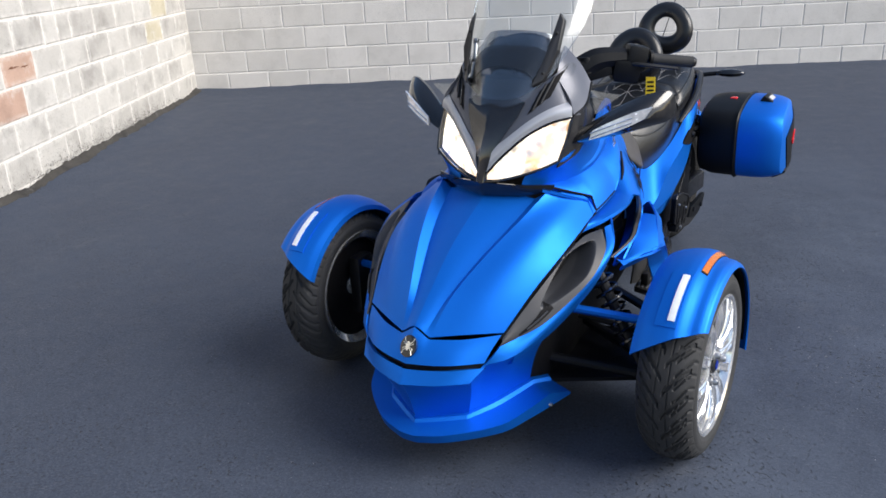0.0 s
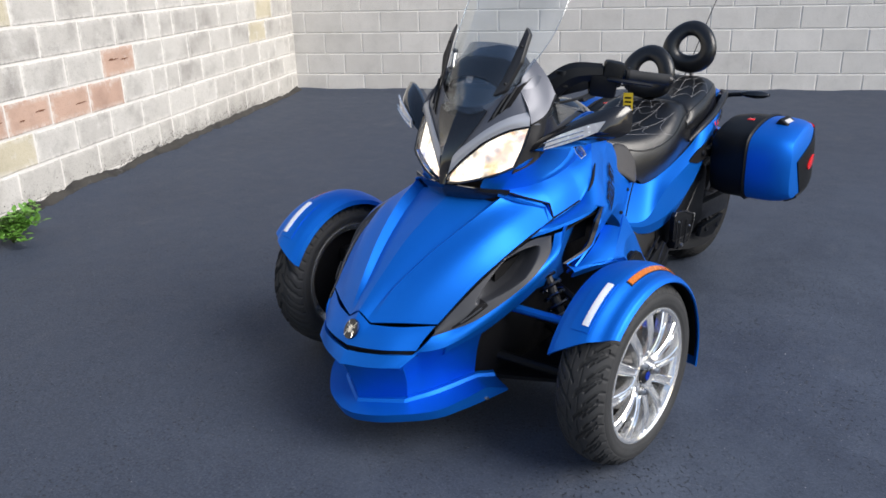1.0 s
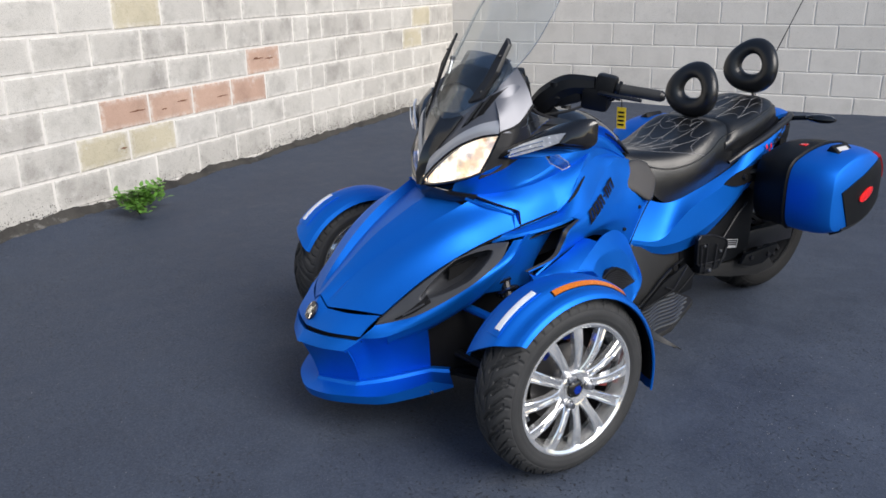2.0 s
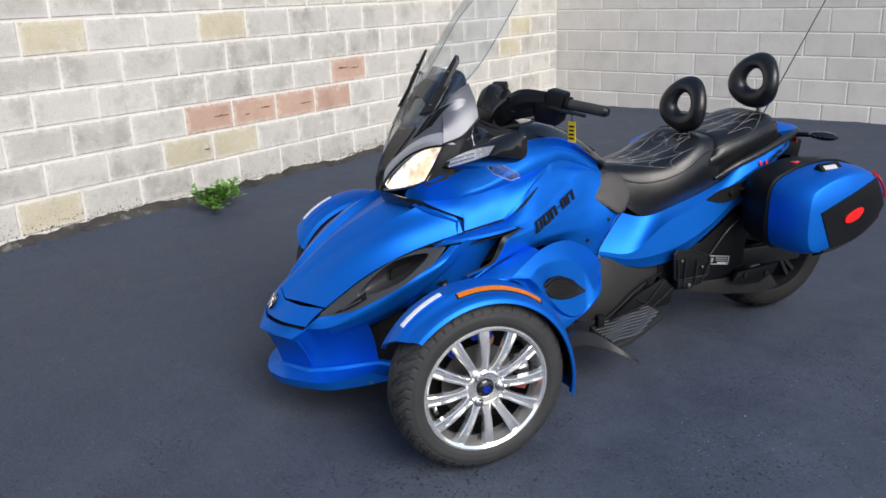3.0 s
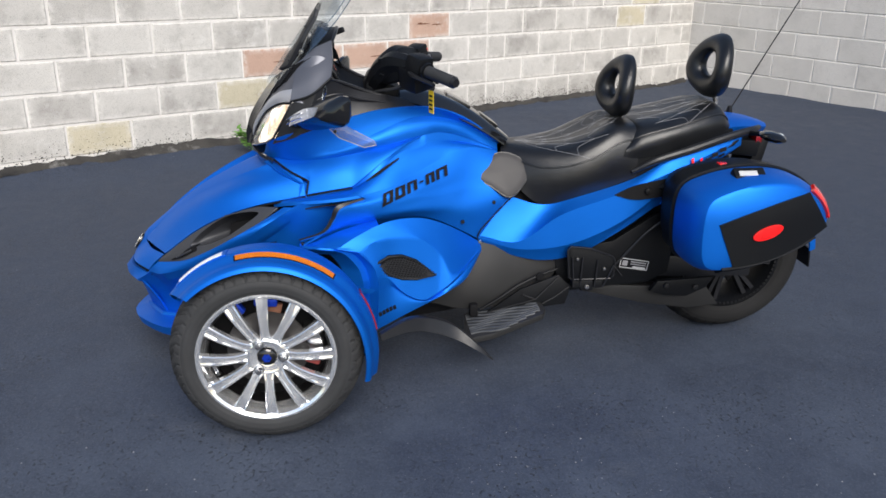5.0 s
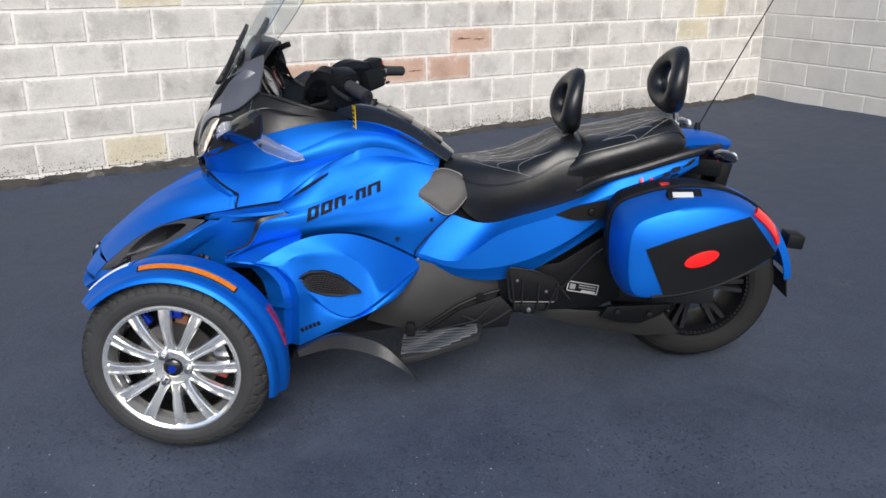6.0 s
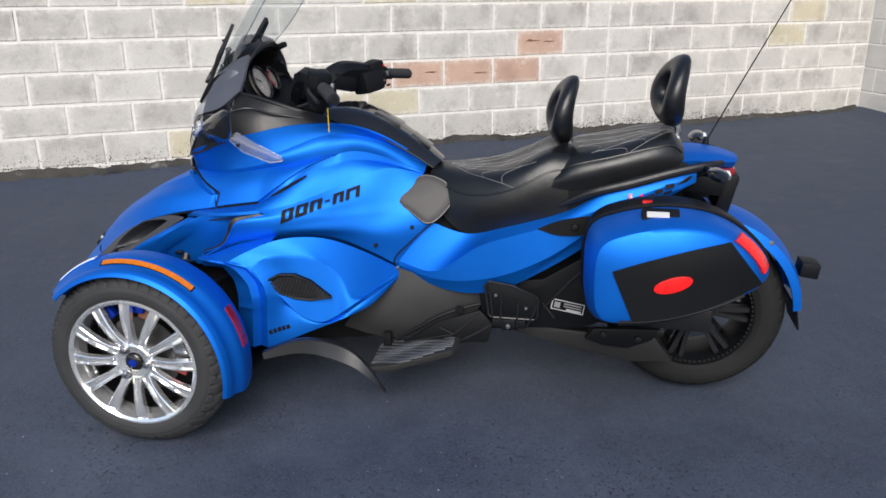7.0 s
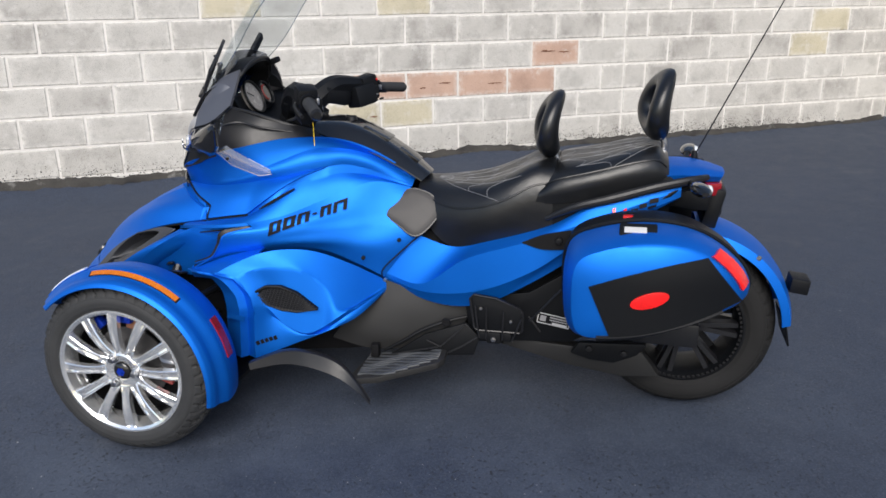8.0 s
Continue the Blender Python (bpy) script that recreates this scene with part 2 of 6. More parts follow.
BLOCK_BACK_STUFF = block_paint("grey_block_upper", (0.52, 0.505, 0.48), (0.63, 0.612, 0.585), (0.45, 0.44, 0.42), island=True, blotch=0.3)
MORTAR = surface("mortar", (0.62, 0.60, 0.57), 0.95, grain=0.8, grain_scale=90, var=0.12, var_scale=5)
MORTAR_BACK = surface("mortar_grey", (0.78, 0.765, 0.735), 0.95, grain=0.8, grain_scale=90, var=0.08, var_scale=5)
LEAF = surface("weed_leaf", (0.10, 0.24, 0.035), 0.5, var=0.4, var_scale=12)
STEM = surface("weed_stem", (0.09, 0.13, 0.04), 0.6)
SOIL = block_paint("soil_and_tar", (0.018, 0.018, 0.020), (0.050, 0.047, 0.043), (0.016, 0.016, 0.016), island=True, blotch=0.8)
RUST = surface("rust_streak", (0.16, 0.07, 0.04), 0.9)
CONCRETE_SPOT = surface("pale_grit", (0.26, 0.27, 0.29), 0.9)

# ---- mesh tools ----
def part(name, bm, mat, parent=None, label="", smooth=35):
    """Links a bmesh as one mesh object; smooth is the angle above which edges stay sharp."""
    me = bpy.data.meshes.new(name)
    bmesh.ops.remove_doubles(bm, verts=bm.verts, dist=1e-5)
    bm.to_mesh(me)
    bm.free()
    me.materials.append(mat)
    if smooth:
        me.shade_smooth()
        me.set_sharp_from_angle(angle=radians(smooth))
    ob = new(name, me)
    if parent:
        ob.parent = parent
    if label:
        tagged(ob, label)
    return ob


def curve(points, n):
    """n points on a smooth line through the given ones, evenly by their index."""
    p = np.array(points, float)
    if len(p) == 2:
        return np.linspace(p[0], p[1], n)
    p = np.vstack([2 * p[0] - p[1], p, 2 * p[-1] - p[-2]])
    out = []
    for s in np.linspace(0, len(p) - 3, n):
        i = min(int(s), len(p) - 4)
        f = s - i
        a, b, c, d = p[i:i + 4]
        out.append(0.5 * (2 * b + (c - a) * f + (2 * a - 5 * b + 4 * c - d) * f * f + (3 * b - a - 3 * c + d) * f ** 3))
    return np.array(out)


def net(rows, nu=24, nv=16):
    """A smooth grid through rows of points: nu along each row, nv across the rows."""
    along = np.array([curve(r, nu) for r in rows])
    return np.array([curve(along[:, i], nv) for i in range(nu)])


def flip(g):
    return (g * np.array([-1, 1, 1]))[::-1]


def grid_normals(g):
    du, dv = np.gradient(g, axis=0), np.gradient(g, axis=1)
    n = np.cross(du, dv)
    return n / (np.linalg.norm(n, axis=2, keepdims=True) + 1e-9)


def sheet(g, thick=0.006, out=None, bm=None):
    """A shell with thickness from a grid; out is a direction that its face looks along."""
    bm = bm or bmesh.new()
    n = grid_normals(g)
    if out is not None and (n.reshape(-1, 3) @ np.array(out, float)).sum() < 0:
        g, n = g[::-1], -n[::-1]
    a, b = g.shape[:2]
    top = [[bm.verts.new(g[i, j]) for j in range(b)] for i in range(a)]
    low = [[bm.verts.new(g[i, j] - thick * n[i, j]) for j in range(b)] for i in range(a)]
    for i in range(a - 1):
        for j in range(b - 1):
            bm.faces.new((top[i][j], top[i + 1][j], top[i + 1][j + 1], top[i][j + 1]))
            bm.faces.new((low[i][j], low[i][j + 1], low[i + 1][j + 1], low[i + 1][j]))
    ring = [(i, 0) for i in range(a)] + [(a - 1, j) for j in range(1, b)] + [(i, b - 1) for i in range(a - 2, -1, -1)] + [(0, j) for j in range(b - 2, 0, -1)]
    for (i, j), (k, l) in zip(ring, ring[1:] + ring[:1]):
        bm.faces.new((top[k][l], top[i][j], low[i][j], low[k][l]))
    return bm


def panel(name, rows, mat, parent, out, nu=24, nv=16, thick=0.006, label="", both=True):
    """A curved panel on the left flank and its mirror image on the right."""
    g = net(rows, nu, nv)
    made = [part(name, sheet(g, thick, out), mat, parent, label)]
    if both:
        made.append(part(name, sheet(flip(g), thick, (-out[0], out[1], out[2])), mat, parent, label))
    return made


def loft(rings, caps=True, bm=None):
    """A closed skin over rings of equally many points."""
    bm = bm or bmesh.new()
    vs = [[bm.verts.new(p) for p in r] for r in rings]
    n = len(vs[0])
    for a, b in zip(vs, vs[1:]):
        for k in range(n):
            bm.faces.new((a[k], a[(k + 1) % n], b[(k + 1) % n], b[k]))
    if caps:
        bm.faces.new(vs[0][::-1])
        bm.faces.new(vs[-1])
    bmesh.ops.recalc_face_normals(bm, faces=bm.faces)
    return bm


def loop(points, n):
    """n points on a smooth closed line."""
    p = list(points)
    k = len(p)
    c = curve(p[-2:] + p + p[:3], (k + 4) * 24 + 1)
    c = c[48:48 + 24 * k]
    return c[(np.arange(n) * len(c) / n).astype(int)]


def tube(points, radius, n=10, steps=24, bm=None, smooth=True):
    """A round bar along a line; radius is one number or one for each given point."""
    pts = curve(points, steps) if smooth else np.array(points, float)
    rad = np.interp(np.linspace(0, 1, len(pts)), np.linspace(0, 1, np.size(radius)), np.atleast_1d(radius)) if np.size(radius) > 1 else np.full(len(pts), float(np.ravel(radius)[0]))
    rings = []
    up = None
    for i, p in enumerate(pts):
        d = Vector(pts[min(i + 1, len(pts) - 1)] - pts[max(i - 1, 0)]).normalized()
        if up is None:
            up = d.orthogonal().normalized()
        up = (up - d * up.dot(d)).normalized()
        side = d.cross(up)
        rings.append([Vector(p) + float(rad[i]) * (math.cos(a) * up + math.sin(a) * side) for a in np.linspace(0, 2 * math.pi, n, endpoint=False)])
    return loft(rings, True, bm)


def box(centre, size, turn=(0, 0, 0), bevel=0.004, bm=None, segments=2):
    bm = bm or bmesh.new()
    m = pose(*centre, *turn) @ Matrix.Diagonal((*size, 1))
    made = bmesh.ops.create_cube(bm, size=1, matrix=m)["verts"]
    if bevel:
        edges = list({e for v in made for e in v.link_edges})
        bmesh.ops.bevel(bm, geom=edges, offset=bevel, segments=segments, profile=0.6, affect="EDGES")
    return bm


def lathe(profile, centre, n=64, bm=None, closed=False, axis="x"):
    """Turns (radius, offset) pairs round an axis through centre."""
    bm = bm or bmesh.new()
    c = Vector(centre)
    rings = []
    for r, o in profile:
        ring = []
        for k in range(n):
            a = 2 * math.pi * k / n
            u, v = r * math.cos(a), r * math.sin(a)
            ring.append(bm.verts.new(c + (Vector((o, u, v)) if axis == "x" else Vector((u, o, v)) if axis == "y" else Vector((u, v, o)))))
        rings.append(ring)
    pairs = list(zip(rings, rings[1:])) + ([(rings[-1], rings[0])] if closed else [])
    for a, b in pairs:
        for k in range(n):
            bm.faces.new((a[k], a[(k + 1) % n], b[(k + 1) % n], b[k]))
    bmesh.ops.recalc_face_normals(bm, faces=bm.faces)
    return bm


def prism(outline, offset, bm=None, bevel=0.0):
    """A plate: a flat outline of 3D points pushed along the offset."""
    bm = bm or bmesh.new()
    a = [bm.verts.new(p) for p in outline]
    o = Vector([float(k) for k in offset])
    b = [bm.verts.new(Vector([float(k) for k in p]) + o) for p in outline]
    n = len(a)
    faces = [bm.faces.new(a[::-1]), bm.faces.new(b)]
    for k in range(n):
        faces.append(bm.faces.new((a[k], a[(k + 1) % n], b[(k + 1) % n], b[k])))
    bmesh.ops.recalc_face_normals(bm, faces=faces)
    if bevel:
        bmesh.ops.bevel(bm, geom=list({e for f in faces for e in f.edges}), offset=bevel, segments=2, profile=0.6, affect="EDGES")
    return bm


def mirror(bm):
    """The mirror image of a bmesh across the middle plane."""
    other = bm.copy()
    for v in other.verts:
        v.co.x = -v.co.x
    bmesh.ops.reverse_faces(other, faces=other.faces)
    return other


def pair(name, bm, mat, parent, label="", smooth=35):
    """The same part on the left and, mirrored, on the right."""
    other = mirror(bm)
    return part(name, bm, mat, parent, label, smooth), part(name, other, mat, parent, label, smooth)


def thing(name, at, label, category, **tags):
    ob = new(name)
    ob.location = at
    ob.empty_display_size = 0.1
    return tagged(ob, label, category, **tags)

# ---- setting: asphalt yard and two block walls meeting in a corner ----
ALONG = Vector((-0.513, 0.858, 0)).normalized()      # along the side wall, towards the corner
ACROSS = Vector((ALONG.y, -ALONG.x, 0))              # along the end wall, away from the corner
CORNER = Vector((-5.972, 3.912, 0))
SIDE_START = Vector((-2.671, -1.378, 0))             # origin of distances along the side wall
SIDE_END = (CORNER - SIDE_START).dot(ALONG)
SIDE_SLOPE = 0.0155


def ground_height(x, y):
    p = Vector((x, y, 0))
    side = (p - SIDE_START).dot(ACROSS)
    end = -(p - CORNER).dot(ALONG)
    z = -0.010 + 0.004 * noise.noise((x * 0.8, y * 0.8, 0)) + 0.0015 * noise.noise((x * 4, y * 4, 3))
    far = max(0.0, min(side, end))
    near = math.hypot(x - 0.2, y - 0.7)
    z = -0.010 + (z + 0.010) * min(1, max(0, near - 1.4))
    s = (p - SIDE_START).dot(ALONG)
    if side < 0.5:
        rise = 0.075 - 0.011 * s + 0.02 * noise.noise((s * 2.2, 5, 1)) + 0.012 * noise.noise((s * 9, 2, 1))
        z += rise * (1 - max(side, 0) / 0.5) ** 2.2
    if end < 0.35:
        e = (p - CORNER).dot(ACROSS)
        z += (0.03 + 0.012 * noise.noise((e * 2.5, 7, 1))) * (1 - max(end, 0) / 0.35) ** 2
    return z


def build_ground():
    xs = [-400, -120, -40, -16] + list(np.arange(-8.2, 5.01, 0.11)) + [9, 16, 40, 120, 400]
    ys = [-400, -120, -40, -14] + list(np.arange(-6.0, 8.61, 0.11)) + [12, 20, 40, 120, 400]
    bm = bmesh.new()
    vs = [[bm.verts.new((x, y, ground_height(x, y))) for y in ys] for x in xs]
    for i in range(len(xs) - 1):
        for j in range(len(ys) - 1):
            bm.faces.new((vs[i][j], vs[i + 1][j], vs[i + 1][j + 1], vs[i][j + 1]))
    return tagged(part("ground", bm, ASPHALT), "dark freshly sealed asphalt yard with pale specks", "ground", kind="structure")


ground = build_ground()


def slab(name, origin, along, length, face, height, mat, label):
    """The mortar core of a wall: its face lies a little behind the blocks'."""
    bm = bmesh.new()
    a, f = Vector(along), Vector(face)
    base = [origin, origin + a * length, origin + a * length - f * 0.19, origin - f * 0.19]
    prism([p + Vector((0, 0, -0.3)) for p in base], (0, 0, height + 0.3), bm)
    return tagged(part(name, bm, mat, smooth=0), label, "wall", kind="structure")


TOP = 3.1
wall_side = slab("wall_side", SIDE_START - ALONG * 9 - ACROSS * 0.004, ALONG, 9 + SIDE_END + 0.2, ACROSS, TOP, MORTAR, "old concrete block wall with pale smeared mortar and stained blocks")
wall_end = slab("wall_end", CORNER + ALONG * 0.004 + ACROSS * 0.0, ACROSS, 14.0, -ALONG, TOP, MORTAR_BACK, "grey concrete block wall with neat pale joints")

# ---- the three-wheeled motorcycle: x to its left, y to its rear, z up ----
trike = thing("three_wheeled_motorcycle", (0, 0, 0), "satin blue three-wheeled touring motorcycle with black trim, headlamps lit", "motorcycle")
OUT_L, OUT_UP, OUT_FRONT = (1, 0, 0.3), (0, 0, 1), (0, -1, 0.3)


def whole(rows, nu=17, nv=20):
    """Rows run from the middle line to the left edge; returns a grid over both halves."""
    g = net(rows, nu, nv)
    return np.concatenate([flip(g)[:-1], g], axis=0)


def trail(*legs, n=60):
    """n points, evenly apart, on smooth legs that meet in corners."""
    p = np.concatenate([curve(leg, 40)[(1 if k else 0):] for k, leg in enumerate(legs)])
    d = np.concatenate([[0], np.cumsum(np.linalg.norm(np.diff(p, axis=0), axis=1))])
    at = np.linspace(0, d[-1], n)
    return np.stack([np.interp(at, d, p[:, k]) for k in range(3)], axis=1)


def span(a, b, n, bulge=0.0, out=(0, 0, 0)):
    """A grid between two lines of equally many points, bowed along out; bulge is one number or one a point."""
    t = np.linspace(0, 1, n)[None, :, None]
    bow = np.broadcast_to(np.asarray(bulge, float), (len(a),))[:, None, None] * np.sin(np.pi * t) * np.array(out, float)
    return np.array(a)[:, None] * (1 - t) + np.array(b)[:, None] * t + bow


def across(*grids):
    """Grids side by side along their second index, with a crease where they meet."""
    return np.concatenate([grids[0]] + [g[:, 1:] for g in grids[1:]], axis=1)


def both(name, g, out, mat, label="", smooth=24, thick=.006):
    """A shell on the left and its mirror image on the right."""
    return [part(name, sheet(gg, thick, (s * out[0], out[1], out[2])), mat, trike, label, smooth) for s, gg in ((1, g), (-1, flip(g)))]


HOOD_OUT = [(.228, -.377, .446), (.266, -.258, .539), (.292, -.153, .597), (.301, -.041, .634), (.295, .116, .662)]
BAND_LOW = [(0, -.538, .371), (.070, -.526, .376), (.136, -.500, .379), (.202, -.445, .377)]
BEAK_LOW = [(0, -.574, .322), (.098, -.541, .326), (.181, -.495, .332)]
LEDGE = [(0, -.510, .173), (.066, -.471, .177), (.133, -.431, .182)], [(.133, -.431, .182), (.184, -.337, .194), (.231, -.201, .207)]
CHEEK = [(.203, -.447, .371), (.264, -.382, .385), (.320, -.270, .430), (.362, -.170, .485), (.392, -.090, .538), (.402, -.005, .600), (.360, .090, .640)]


def body_front():
    # hood: a raised spine, two sunken furrows, two sharp ridges and the outer faces
    spine = [(0, -.480, .463), (0, -.395, .533), (0, -.275, .624), (0, -.143, .694), (0, -.040, .738)]
    ridge = [(.047, -.478, .436), (.071, -.392, .530), (.116, -.272, .618), (.159, -.140, .689), (.186, -.010, .744)]
    foot = [(.032, -.479, .445), (.052, -.390, .517), (.090, -.268, .599), (.128, -.136, .668), (.150, -.016, .722)]
    middle = [tuple(np.array(p) * .52 + np.array(q) * .48 + np.array(c)) for p, q, c in zip(ridge, HOOD_OUT, ((0, -.005, .003), (.010, -.007, .007), (.017, -.005, .013), (.018, 0, .015), (.016, .045, .010)))]
    rows = [curve(r, 40) for r in (spine, foot, ridge, middle, HOOD_OUT)]
    outer = np.array([curve([rows[2][k], rows[3][k], rows[4][k]], 16) for k in range(40)])
    left = across(span(rows[0], rows[1], 7, .003, (0, 0, 1)), span(rows[1], rows[2], 6), outer).transpose(1, 0, 2)
    part("hood", sheet(np.concatenate([flip(left)[:-1], left], axis=0), 0.008, OUT_UP), BLUE, trike, "satin blue hood with two raised creases", smooth=9)
    pair("hood_edge", tube(trail([(.050, -.484, .428), (.135, -.446, .431), (.227, -.384, .439)], HOOD_OUT[1:], n=40) - np.array((0, 0, .006)), .003, 6, smooth=False), DUCT, trike)
    top = trail([(0, -.482, .460), (.046, -.481, .430)], [(.046, -.481, .430), (.135, -.443, .433), (.224, -.382, .441)], n=36)
    low = trail(BAND_LOW, n=36)
    band = span(top, low, 12, .004, (0, -.8, .5))
    part("nose_band", sheet(np.concatenate([flip(band)[:-1], band]), 0.006, OUT_FRONT), BLUE, trike, smooth=30)
    beak = span(trail([(0, -.546, .358), (.070, -.534, .363), (.136, -.508, .366), (.204, -.449, .364)], n=30), trail(BEAK_LOW, n=30), 8)
    part("beak", sheet(np.concatenate([flip(beak)[:-1], beak]), 0.012, OUT_FRONT), BLUE, trike, "satin blue pointed lower nose edge")
    gap = [[(0, -.526, .378), (.13, -.490, .384), (.198, -.436, .384)], [(0, -.530, .350), (.13, -.494, .354), (.200, -.438, .356)]]
    part("nose_slot", sheet(whole(gap, 9, 4), 0.004, OUT_FRONT), DUCT, trike, "black slot under the nose band")
    # recessed face below the beak, folded on the middle line, above a narrow ledge
    recess = span(trail([tuple(np.array(p) + np.array((0, .010, .004))) for p in BEAK_LOW], n=24), trail(LEDGE[0], n=24) + np.array((-.004, .013, .001)) * np.linspace(.3, 1, 24)[:, None] ** .5, 12, -.006, (0, -1, 0))
    part("lower_grille", sheet(np.concatenate([flip(recess)[:-1], recess]), 0.006, OUT_FRONT), BLUE, trike, "deep blue recessed lower grille face")
    lip = [(0, -.557, .151), (.035, -.553, .152), (.121, -.518, .160), (.229, -.416, .167), (.276, -.328, .184), (.313, -.255, .210)]
    tip = [(.313, -.255, .210), (.350, -.194, .195)]
    base = [(0, -.547, .122), (.035, -.543, .123), (.119, -.508, .130), (.227, -.406, .135), (.275, -.322, .148), (.314, -.250, .165)]
    inner = trail(*LEDGE, [(.231, -.201, .207), (.262, -.150, .200)], n=56)
    lip_line, base_line = trail(lip, tip, n=56), trail(base, [base[-1], (.350, -.192, .186)], n=56)
    apron = across(span(inner + np.array((-.012, .010, .001)), inner, 3), span(inner, inner * .9 + lip_line * .1 - np.array((0, 0, .008)), 3), span(inner * .9 + lip_line * .1 - np.array((0, 0, .008)), lip_line, 8), span(lip_line, base_line, 4))
    part("splitter", sheet(np.concatenate([flip(apron)[:-1], apron]), 0.010, OUT_UP), BLUE, trike, "satin blue front splitter with a raised ledge", smooth=16)
    pair("splitter_bolt", lathe([(0, .006), (.005, .005), (.006, -.004)], (.314, -.254, .172), 10), STEEL, trike)
    # hollow flank between cheek and splitter
    flank = span(trail([(.181, -.493, .334), (.203, -.447, .366)], CHEEK[:3], n=30), trail(LEDGE[1], n=30) + np.array((-.013, .004, .001)), 14, -.020, (.8, -.6, 0))
    both("nose_flank", flank, (1, -1, 0), BLUE, smooth=30)
    both("cheek_underside", across(span(trail(CHEEK[1:], n=40), trail(CHEEK[1:], n=40) + np.array((-.016, .012, -.034)), 4), span(trail(CHEEK[1:], n=40) + np.array((-.016, .012, -.034)), trail(CHEEK[1:], n=40) + np.array((-.075, .040, -.075)), 6)), (1, -.5, -.3), BLUE, smooth=30)
    # cheek: a narrow rounded rim round the scoop
    low = trail(CHEEK, n=50)
    both("cheek_panel", span(trail(SCOOP_LOW[:-1] + [(.352, .046, .640)], n=50), low, 8, .004, (.8, -.5, .2)), (1, -1, 0), BLUE, smooth=30)
    # duct face behind the cheek, and the black trim round the outlet
    panel("duct_panel", [
        [(.362, .086, .646), (.322, .175, .654), (.290, .300, .656)],
        [(.400, .000, .602), (.346, .110, .606), (.300, .240, .608)],
        [(.390, -.088, .540), (.352, .050, .530), (.300, .170, .515)],
        [(.352, -.090, .486), (.338, .050, .470), (.300, .180, .455)]], BLUE, trike, (1, -.6, 0), 16, 14)
    panel("duct_trim", [DUCT_RIM, [(.366, .300, .667), (.397, .220, .654), (.394, .197, .609), (.389, .166, .565), (.358, .088, .528)]], SATIN_BLACK, trike, (1, -.6, 0), 30, 5, .010, "satin black outlet trim")
    pair("trim_bead", tube(DUCT_RIM, .0032, 6, 30), BLUE, trike)
    pair("trim_screw", lathe([(0, .008), (.006, .007), (.0075, 0)], (.372, .102, .516), 12), DARK_METAL, trike)


DUCT_RIM = [(.363, .318, .662), (.401, .237, .645), (.403, .212, .607), (.398, .178, .562), (.366, .097, .524)]
SCOOP_TOP = [(.229, -.388, .432), (.274, -.272, .528), (.304, -.162, .594), (.320, -.050, .632), (.346, .026, .638)]
SCOOP_LOW = [(.230, -.404, .416), (.264, -.345, .428), (.306, -.288, .450), (.352, -.205, .497), (.388, -.120, .551), (.388, -.033, .600), (.351, .028, .637)]


def body_scoop():
    """The dark side intake: a long frame, a deep rear pocket and a small front slot."""
    top, low = trail(SCOOP_TOP, n=34), trail(SCOOP_LOW, n=34)

    def step(e0, e1, x):
        k = max(0.0, min(1.0, (x - e0) / (e1 - e0)))
        return k * k * (3 - 2 * k)

    def place(u, v, lift=0.0):
        k = u * 33
        n = min(int(k), 32)
        a, b = (e[n] + (e[n + 1] - e[n]) * (k - n) for e in (top, low))
        fore = (u - .62) / (.24 if u > .62 else .32)
        r = math.hypot(fore, (v - .42 - .10 * (.62 - u)) / (.42 - .10 * abs(fore)))
        pocket = step(1.0, .80, r) * (.45 + .55 * step(1.0, .2, r)) * (.35 + .65 * step(.28, .62, u))
        return a + (b - a) * v + np.array((-0.84, 0.36, -0.26)) * (pocket * .130 - .004 * math.sin(math.pi * v) * (1 - pocket) - lift)
    skin = np.array([[place(u, v) for v in np.linspace(0, 1, 61)] for u in np.linspace(0, 1, 121)])
    pair("side_scoop", sheet(skin, 0.004, (1, -1, 0.3)), SCOOP_GREY, trike, "dark grey side air scoop with a deep pocket", smooth=35)
    slot = np.array([[place(u, .90 - .55 * (u - .12) - (.10 + 1.1 * min(u - .12, .16)) * w, .003) for w in np.linspace(0, 1, 6)] for u in np.linspace(.12, .36, 16)])
    pair("scoop_slot", sheet(slot, 0.003, (1, -1, 0.3)), DUCT, trike, "small black front slot of the scoop")
    pair("slot_fin", tube([place(.17, .76, .005), place(.24, .70, .006), place(.32, .68, .005)], .003, 6, 8), SCOOP_GREY, trike)
    pair("scoop_back", sheet(net([[(.26, -.14, .56), (.30, .04, .60)], [(.27, -.16, .46), (.31, .02, .50)]], 6, 4), .004, (1, -1, 0)), DUCT, trike)


# lines of the flank: tank edge, soft fold, waist fold, rear fold, crest, lower edge
TANK_EDGE = [(.120, -.022, .792), (.190, -.004, .822), (.232, .045, .846), (.239, .126, .875), (.236, .232, .900), (.198, .378, .927), (.158, .537, .925), (.124, .666, .880), (.060, .818, .771)]
SOFT_FOLD = [(.112, -.030, .760), (.173, .011, .765), (.210, .090, .770), (.235, .175, .788), (.234, .275, .817), (.208, .365, .853), (.164, .490, .892), (.112, .640, .868), (.062, .800, .771)]
WAIST = [(.110, -.032, .757), (.171, .010, .761), (.208, .093, .760), (.235, .177, .770), (.236, .271, .784), (.213, .407, .808), (.181, .518, .832)]
SPINE_FOLD = [(.181, .518, .832), (.157, .572, .838), (.134, .628, .826), (.112, .702, .799), (.088, .797, .753)]
REAR_FOLD = [(.298, .272, .689), (.289, .326, .730), (.265, .386, .772), (.230, .446, .806), (.180, .518, .831)]
